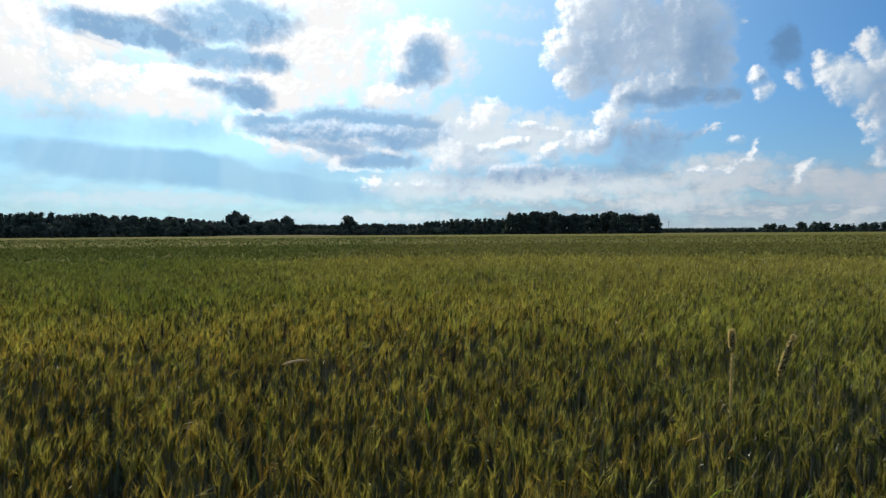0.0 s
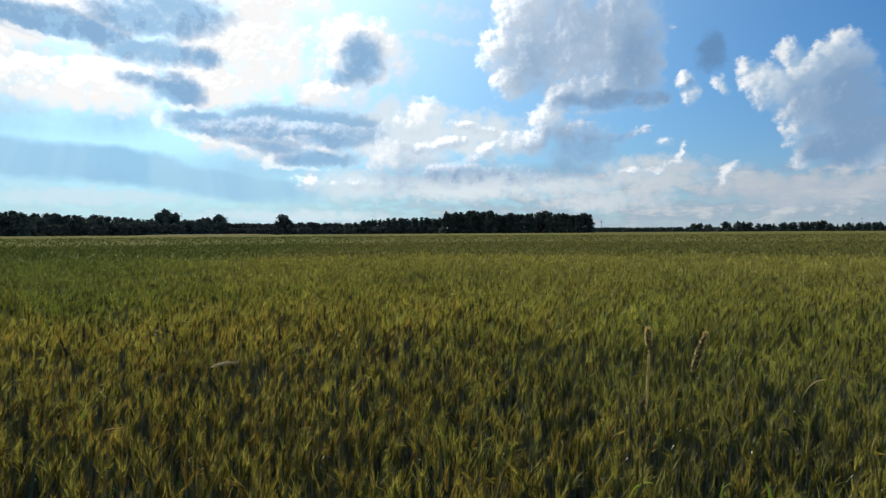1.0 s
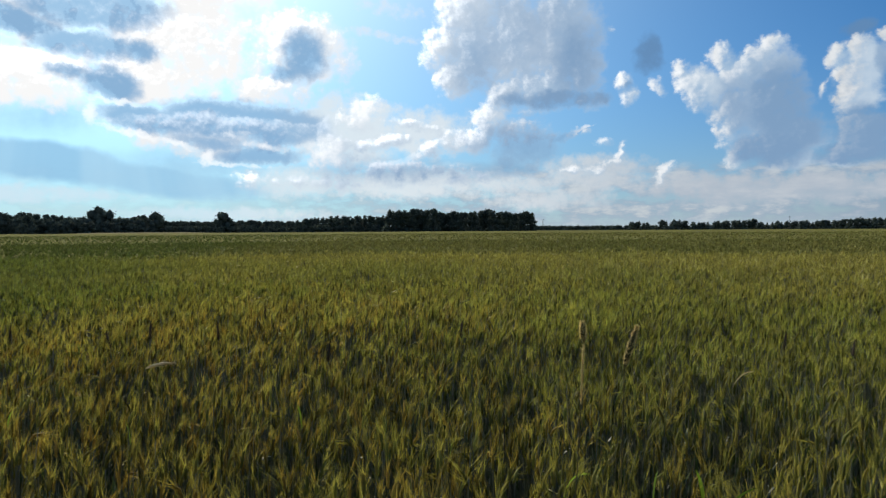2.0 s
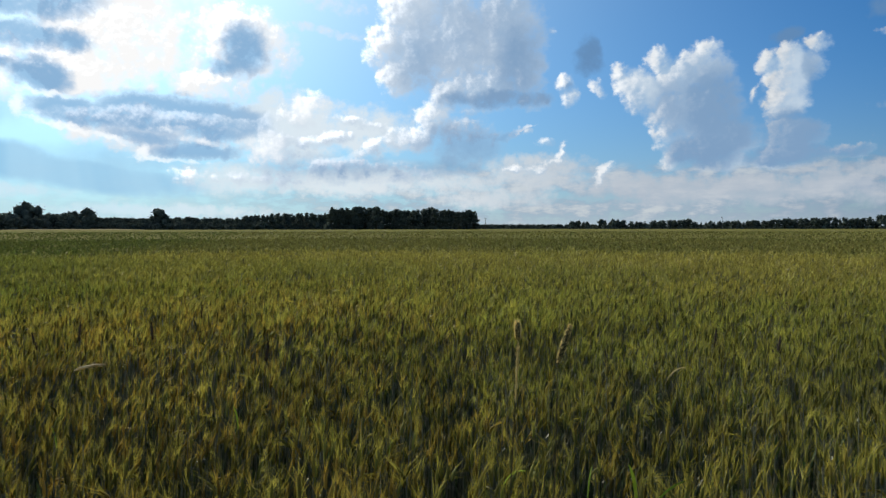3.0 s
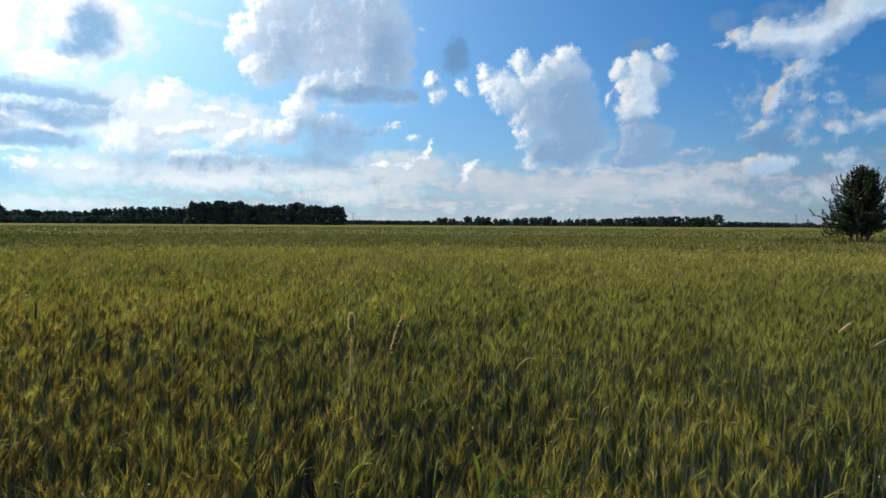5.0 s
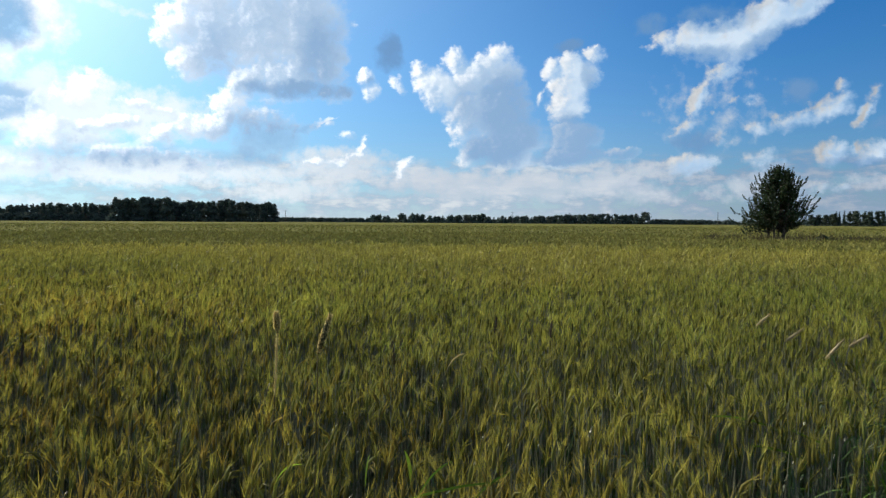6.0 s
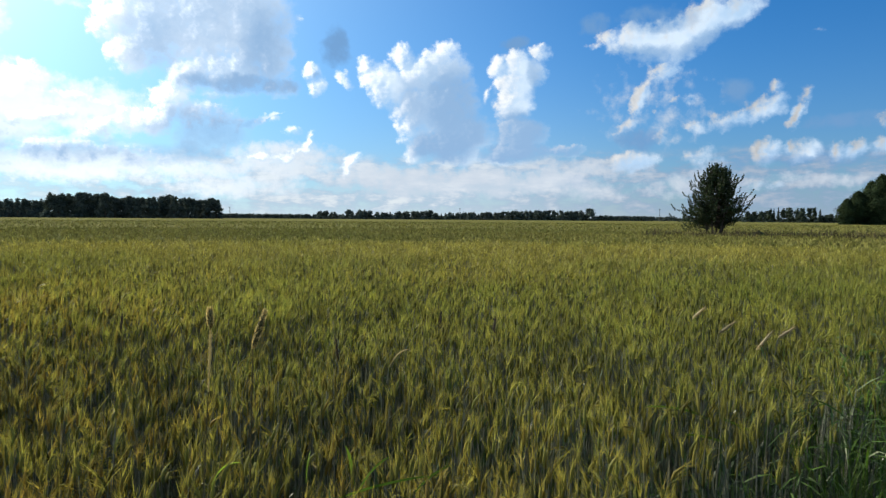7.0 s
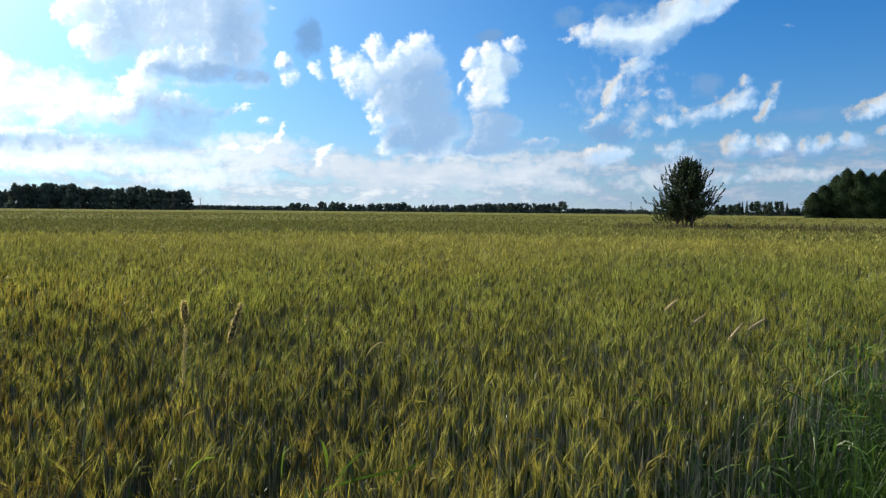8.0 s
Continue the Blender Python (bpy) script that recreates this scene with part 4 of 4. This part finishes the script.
far_wood("distant_woods", "low dark woods along the horizon, tinted blue for haze", [
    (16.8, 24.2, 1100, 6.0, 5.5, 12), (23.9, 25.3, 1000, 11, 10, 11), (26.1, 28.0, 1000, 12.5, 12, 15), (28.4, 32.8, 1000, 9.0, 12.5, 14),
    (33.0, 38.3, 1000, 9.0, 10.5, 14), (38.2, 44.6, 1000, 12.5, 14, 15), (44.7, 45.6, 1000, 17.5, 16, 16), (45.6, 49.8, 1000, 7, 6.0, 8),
    (17, 63, 1250, 5.0, 5.0, 17)], 44, M_HAZY_WOOD, 0.12, 220, 1.0)
far_wood("pine_belt", "ragged dark pines beyond the second field", [
    (56.3, 58.0, 420, 6.5, 7.5, 5), (57.8, 61.2, 420, 9.0, 8.5, 5), (61.2, 62.6, 430, 4.5, 5.5, 5)], 45, M_PINE, 0.3, 520, 0.34)


def field_shrub(x, y, seed):
    """A lone many-stemmed hawthorn with long feathery upswept sprays."""
    rng = np.random.default_rng(seed)
    root = tagged(new("hawthorn_tree"), "lone dark bushy hawthorn tree standing in the barley", "tree")
    root.location = (x, y, 0)
    g_trunk, g_twig, g_leaf2 = Geo(), Geo(), Geo()
    tips = []
    for i in range(7):
        a = i * 0.9 + rng.uniform(-0.2, 0.2)
        lean = rng.uniform(0.1, 0.38)
        o = np.array((math.cos(a), math.sin(a), 0))
        p0 = o * 0.18
        p = [p0, p0 + o * lean * 0.6 + (0, 0, 0.8), p0 + o * lean * 1.3 + (0, 0, 1.7), p0 + o * lean * 1.7 + (0, 0, 2.9 - lean)]
        tapered(g_trunk, p, (0.065, 0.05, 0.04, 0.015))
        tips.append(np.array(p))
    limbs = [(k * 2.4 + rng.uniform(-0.5, 0.5), (k + rng.uniform(0, 1)) / 34, rng.uniform(0.72, 1.3)) for k in range(34)]
    for i in range(640):
        # sprays set out along the limbs and sweep outwards, their ends turned up
        la, lq, lr = limbs[i % 34]
        q = min(1.0, max(0.0, lq ** 1.1 + rng.normal(0, 0.05)))
        z0 = 1.22 + 2.85 * q
        a = la + rng.normal(0, 0.34)
        o = np.array((math.cos(a), math.sin(a), 0))
        lift = radians(2 + 44 * q * q + rng.uniform(-11, 26))
        reach = float(np.interp(q, (0, 0.2, 0.45, 0.65, 0.85, 1), (1.42, 1.6, 1.34, 0.92, 0.55, 0.30))) * lr * (rng.uniform(0.4, 0.95) if i % 5 else rng.uniform(0.9, 1.25))
        start = np.array((0.3 * q, 0, z0)) + o * 0.12
        d = o * math.cos(lift) + np.array((0, 0, math.sin(lift)))
        mid = start + d * reach * 0.5 + np.array((0, 0, -0.04))
        end = start + d * reach * 0.9
        pts = np.array([start, mid, end, end + d * reach * 0.1 + np.array((0.03, 0, 0.24))])
        tapered(g_twig, pts, (0.018, 0.011, 0.006, 0.002), 3)
        m = int(30 + 26 * reach)
        f = rng.uniform(0.2, 1.0, m) * 3
        k = np.minimum(f.astype(int), 2)
        fr = (f - k)[:, None]
        base = pts[k] * (1 - fr) + pts[k + 1] * fr
        spread = 0.085 * (1.05 - f / 3.1)[:, None] + 0.012
        dd = unit(rng.normal(0, 1, (m, 3)))
        clump_faces(g_leaf2, base + dd * spread, dd, 0.036, rng)
    geo_part("trunk", g_trunk, M_BARK, root)
    geo_part("twig", g_twig, M_BARK, root)
    geo_part("crown", g_leaf2, M_HAW, root)
    return root


field_shrub(*spot(54.3, 40.0), 51)


def low_bush(x, y, h, seed):
    rng = np.random.default_rng(seed)
    root = tagged(new("bush"), "small dark scrubby bush in the weeds", "bush")
    root.location = (x, y, 0)
    gw, gc = Geo(), Geo()
    lobes = [(rng.uniform(-0.25, 0.25), rng.uniform(-0.25, 0.25), h * q, h * 0.28) for q in (0.4, 0.55, 0.7, 0.8)]
    for lx, ly, lz, r in lobes:
        tapered(gw, [(0, 0, 0), (lx * 0.6, ly * 0.6, lz * 0.6), (lx, ly, lz)], (0.02, 0.015, 0.006), 4)
    core(gc, lobes, rng)
    p, d = blob_points(420, lobes, rng)
    clump_faces(gc, p, d, 0.05, rng)
    geo_part("stems", gw, M_BARK, root)
    geo_part("foliage", gc, M_HAW, root)


low_bush(*spot(57.5, 38.0), 1.05, 61)


def weed_strip():
    """Tall rank weeds between the two fields."""
    g = Geo()
    n = 9000
    a = RNG.uniform(49.5, 76, n)
    r = 38.5 + RNG.normal(0, 1.6, n)
    root = np.stack((r * np.sin(np.radians(a)), r * np.cos(np.radians(a)), np.zeros(n)), 1)
    o = random_out(n)
    p = blade_points(root, o, RNG.uniform(1.1, 1.5, n), RNG.uniform(0.85, 1.3, n), RNG.uniform(0.02, 0.3, n), (0, 0.5, 1.0))
    g.ribbons(p, unit(np.cross(o, (0, 0, 1.0))), (0.014, 0.016, 0.004))
    ob = geo_part("weed_strip", g, M_WEED, None, "dark rank weeds in a strip between two fields")
    tagged(ob, category="weeds", kind="stuff")


weed_strip()


def utility_pole(a, r, h):
    x, y = spot(a, r)
    root = tagged(new("utility_pole"), "thin weathered wooden power line pole far off", "pole", "power line poles")
    root.location = (x, y, 0)
    g = Geo()
    tapered(g, [(0, 0, 0), (0, 0, h * 0.5), (0, 0, h)], (0.16, 0.14, 0.11), 8)
    geo_part("post", g, M_POLE, root)
    g = Geo()
    tapered(g, [(-0.8, 0, h - 0.5), (0, 0, h - 0.5), (0.8, 0, h - 0.5)], (0.06, 0.06, 0.06), 4)
    geo_part("crossarm", g, M_POLE, root)


for a, r, h in ((17.3, 430, 7.6), (50.3, 430, 8.0), (35.0, 520, 9.0)):
    utility_pole(a, r, h)

# ---- verge ----


def verge():
    """Rank green grass where the field ends, close to where one stands."""
    g = Geo()
    xy = np.stack((RNG.uniform(-6.0, 9.0, 9000), RNG.uniform(-5.0, 4.5, 9000)), 1)
    along = np.stack((RNG.uniform(-0.9, 8.0, 12000), RNG.uniform(-1.7, 0.35, 12000)), 1)
    near_edge = EDGE_AT + along[:, :1] * np.array((0.975, 0.22)) + along[:, 1:] * EDGE_N
    xy = np.concatenate((xy, near_edge))
    off = (xy - EDGE_AT) @ EDGE_N
    dist = np.hypot(xy[:, 0], xy[:, 1])
    xy = xy[(off < RNG.normal(0.1, 0.2, len(xy))) & (off > -5.0 + RNG.normal(0, 0.6, len(xy))) & (dist > 0.75)]
    n = len(xy)
    rim = np.clip(0.5 + 0.2 * np.hypot(xy[:, 0], xy[:, 1]), 0.5, 1.15)
    root = np.concatenate((xy, np.zeros((n, 1))), 1)
    o = random_out(n)
    rim = rim * np.interp(xy[:, 0], (1.7, 2.6), (0.7, 1.0)) * np.interp((xy - EDGE_AT) @ EDGE_N, (-0.6, -0.3), (0.22, 1.0))
    p = blade_points(root, o, RNG.uniform(1.1, 1.5, n), np.clip(RNG.normal(0.76, 0.16, n), 0.15, 1.05) * rim, RNG.uniform(0.05, 0.5, n), (0, 0.35, 0.7, 1.0))
    g.ribbons(p, unit(np.cross(o, (0, 0, 1.0)) + RNG.normal(0, 0.2, (n, 3))), np.array((0.002, 0.003, 0.0022, 0.0004)))
    for _ in range(3):
        # leafy tangle on the stalks
        k = RNG.choice(n, n * 2 // 3, replace=False)
        r2 = root[k] + np.stack((RNG.normal(0, 0.05, len(k)), RNG.normal(0, 0.05, len(k)), RNG.uniform(0.1, 0.86, len(k)) * rim[k]), 1)
        o = random_out(len(k))
        p = blade_points(r2, o, RNG.uniform(-0.1, 1.3, len(k)), RNG.uniform(0.05, 0.15, len(k)), RNG.uniform(0.1, 0.8, len(k)), (0, 0.5, 1.0))
        g.ribbons(p, unit(np.cross(o, (0, 0, 1.0)) + RNG.normal(0, 0.5, (len(k), 3))), np.array((0.002, 0.0034, 0.0004)))
    ob = geo_part("verge_grass", g, M_GRASS, None, "rank dark green grass along the field's edge")
    tagged(ob, category="grass", kind="stuff")


verge()

# ---- single plants that stand out of the crop ----


def curve_points(p0, p1, p2, k=8):
    p0, p1, p2 = (np.array(q, float) for q in (p0, p1, p2))
    s = np.linspace(0, 1, k)[:, None]
    return p0 * (1 - s) ** 2 + 2 * p1 * s * (1 - s) + p2 * s * s


def spike(g, pts, radii, grains, half, rng, bristle, coat=None):
    """A flower spike: a bumpy spindle set with small grains and bristles."""
    tapered(g, pts, radii, 8)
    coat = coat or g
    pts = np.array(pts)
    n = grains
    f = rng.uniform(0.03, 0.97, n) * (len(pts) - 1)
    k = np.minimum(f.astype(int), len(pts) - 2)
    fr = (f - k)[:, None]
    axis = unit(pts[-1] - pts[0])
    base = pts[k] * (1 - fr) + pts[k + 1] * fr
    rad = np.interp(f, np.arange(len(radii)), radii)
    d = rng.normal(0, 1, (n, 3))
    d = unit(d - (d @ axis)[:, None] * axis)
    root = base + d * rad[:, None] * 0.8
    tip = root + unit(d + axis * 1.2) * bristle * rng.uniform(0.6, 1.3, (n, 1))
    coat.slivers(root, tip, unit(np.cross(d, axis)), half)
    coat.slivers(root, tip, d, half)


def timothy(head_base, head_tip, foot_at, seed, leaf=True):
    rng = np.random.default_rng(seed)
    root = tagged(new("timothy_grass"), "tall timothy grass stalk with a dense tan cylindrical head", "grass", "timothy stalks")
    root.location = (*foot_at, 0)
    b, t = np.array(head_base) - (*foot_at, 0), np.array(head_tip) - (*foot_at, 0)
    g = Geo()
    bristles = Geo()
    spike(g, [b + (t - b) * q for q in (0, 0.12, 0.35, 0.62, 0.88, 1.0)], (0.0012, 0.0038, 0.0050, 0.0050, 0.0034, 0.0008), 420, 0.0009, rng, 0.0045, bristles)
    head = geo_part("head", g, M_HUSK, root)
    geo_part("bristle_coat", bristles, M_TIMOTHY, head, "straw bristles, brightened as a backlit rim")
    g = Geo()
    pts = curve_points((0, 0, 0), (b[0] * 0.9, b[1] * 0.9, b[2] * 0.8), b)
    tapered(g, pts, np.linspace(0.0014, 0.0009, 8), 6)
    geo_part("stem", g, M_WEED, root)
    if leaf:
        g = Geo()
        k = pts[6]
        p = curve_points(k, k + (-0.010, 0, 0.035), k + (-0.016, 0.01, -0.03), 5)[None]
        g.ribbons(p, np.array([(0.3, -0.9, 0.1)]), (0.0012, 0.0016, 0.0016, 0.001, 0.0003))
        geo_part("leaf", g, M_WEED, root)
        g = Geo()
        spike(g, [pts[6] * (1 - q) + pts[7] * q for q in (-0.1, 0.2, 0.5, 0.8, 1.0)], (0.0010, 0.0014, 0.0017, 0.0014, 0.0008), 160, 0.0007, rng, 0.004)
        geo_part("sheath", g, M_TIMOTHY, root, "dry pale leaf sheath round the stem")


timothy((0.452, 1.13, 1.362), (0.450, 1.13, 1.396), (0.375, 1.18), 71)
timothy((0.514, 1.108, 1.325), (0.533, 1.10, 1.391), (0.47, 1.12), 72, False)


def rye(x, y, z, lean_deg, seed):
    """A taller dark ear, standing over the barley."""
    rng = np.random.default_rng(seed)
    root = tagged(new("rye_stalk"), "pale straw-coloured rye ear leaning over the barley" if lean_deg > 30 else "tall dark brown rye ear standing above the barley", "rye", "rye stalks")
    root.location = (x, y, 0)
    lean = np.array((math.sin(radians(lean_deg)), 0.05, math.cos(radians(lean_deg))))
    if lean_deg > 30:
        lean = np.array((0.6 * lean[0], -0.8 * lean[0], lean[2]))
    L = rng.uniform(0.10, 0.13)
    b = np.array((0.03 * lean_deg / 20, 0, z - L * lean[2]))
    g = Geo()
    spike(g, [b + lean * L * q for q in (0, 0.12, 0.4, 0.75, 1.0)], (0.002, 0.006, 0.0075, 0.006, 0.0015), 60, 0.0011, rng, 0.025)
    geo_part("ear", g, M_STRAW if lean_deg > 30 else M_DARKEAR, root)
    g = Geo()
    tapered(g, curve_points((0, 0, 0), (0, 0, b[2] * 0.8), b, 5), np.linspace(0.003, 0.0018, 5), 5)
    geo_part("stem", g, M_STEM, root)


RYE = [(-0.41, 5.57, 1.0, 2), (-0.62, 4.69, 0.98, -2), (-1.08, 4.87, 0.98, 4), (-1.80, 4.61, 0.99, 1), (-1.69, 4.21, 0.97, -22), (-1.17, 4.44, 0.97, -15),
       (0.04, 3.80, 0.98, 6), (0.88, 4.46, 0.98, 3), (-0.29, 12.9, 1.02, 0), (2.75, 3.38, 0.96, 12), (2.55, 3.65, 0.97, 8), (3.95, 2.91, 0.99, 45),
       (3.54, 2.43, 0.99, 50), (3.47, 2.14, 0.98, 36), (3.62, 2.13, 0.99, 53), (12.4, 16.36, 1.08, 5), (12.2, 16.5, 1.05, 3), (1.67, 3.2, 0.95, -5)]
for i, (x, y, z, lean) in enumerate(RYE):
    rye(x, y, z, lean, 80 + i)


def blade(name, label, a, b, c, foot_at, half, mat, group, category="grass"):
    """One long grass blade that leaves its stem at a and arches over b to c."""
    root = tagged(new(name), label, category, group)
    root.location = (*foot_at, 0)
    off = np.array((*foot_at, 0.0))
    pts = curve_points(np.array(a) - off, np.array(b) - off, np.array(c) - off, 9)
    g = Geo()
    d = unit(pts[-1] - pts[0])
    w = half * np.array((0.5, 0.8, 0.95, 1, 1, 0.9, 0.7, 0.45, 0.08))
    up = unit(np.cross(np.cross(d, (0, 0, 1.0)), d) + np.array((0.2, -0.5, 0.2)))
    g.ribbons(pts[None], up[None], w)
    geo_part("blade", g, mat, root)
    g = Geo()
    tapered(g, curve_points((0, 0, 0), (0, 0, pts[0][2] * 0.6), pts[0], 5), np.linspace(0.0022, 0.0014, 5), 5)
    geo_part("stem", g, M_STEM, root)


blade("grass_blade", "bright yellow-green arching grass blade lit from behind", (0.60, 1.68, 0.84), (0.61, 1.70, 0.955), (0.72, 1.80, 0.90), (0.60, 1.66), 0.005, M_LIME, "lit blades")
blade("grass_blade", "pale dry arching leaf over the barley", (1.70, 2.76, 0.86), (1.76, 2.80, 0.945), (1.86, 2.84, 0.93), (1.70, 2.74), 0.006, M_STRAW, "dry leaves")


def bent_ear(a, b, foot_at, seed):
    """A bleached ear lying level on the crop."""
    rng = np.random.default_rng(seed)
    root = tagged(new("bent_ear"), "bleached barley ear bent over level on the crop", "crop")
    root.location = (*foot_at, 0)
    a, b = np.array(a) - (*foot_at, 0), np.array(b) - (*foot_at, 0)
    g = Geo()
    pts = curve_points(a, (a + b) / 2 + (0, 0, 0.012), b, 7)
    spike(g, pts, (0.002, 0.006, 0.007, 0.007, 0.006, 0.004, 0.001), 70, 0.0012, rng, 0.02)
    geo_part("ear", g, M_STRAW, root)
    g = Geo()
    tapered(g, curve_points((0, 0, 0), (0, 0, a[2] * 1.05), a, 6), np.linspace(0.0024, 0.0016, 6), 5)
    geo_part("stem", g, M_STEM, root)


bent_ear((-0.775, 3.46, 0.925), (-0.645, 3.47, 0.945), (-0.80, 3.46), 79)
LIME = [(-1.16, 2.95), (-0.64, 2.65), (0.23, 2.5), (-0.06, 2.85), (0.42, 2.26), (1.04, 1.79), (0.93, 1.87)]
for i, (x, y) in enumerate(LIME):
    s = 0.02 * (-1) ** i
    blade("grass_blade", "short bright yellow-green leaf lit from behind", (x, y, 0.78), (x + s * 0.2, y, 0.86), (x + s, y + 0.01, 0.87 + 0.012 * (i % 3)), (x, y + 0.01), 0.006, M_LIME, "lit blades")
DARKBLADES = [((2.20, 1.72, 0.86), (2.34, 1.66, 0.86), (2.42, 1.60, 0.80)), ((2.36, 1.52, 0.84), (2.42, 1.48, 0.81), (2.50, 1.44, 0.77)), ((2.20, 1.55, 0.80), (2.30, 1.50, 0.79), (2.38, 1.46, 0.74)),
              ((0.86, 1.51, 0.87), (0.97, 1.45, 0.915), (1.08, 1.38, 0.925)), ((0.90, 1.49, 0.88), (0.93, 1.47, 0.955), (0.98, 1.45, 0.972)), ((1.02, 1.42, 0.88), (1.05, 1.40, 0.93), (1.10, 1.37, 0.95))]
for a, b, c in DARKBLADES:
    blade("grass_blade", "long dark green grass blade leaning through the barley", a, b, c, (a[0], a[1] + 0.02), 0.004, M_GRASS, "leaning blades")
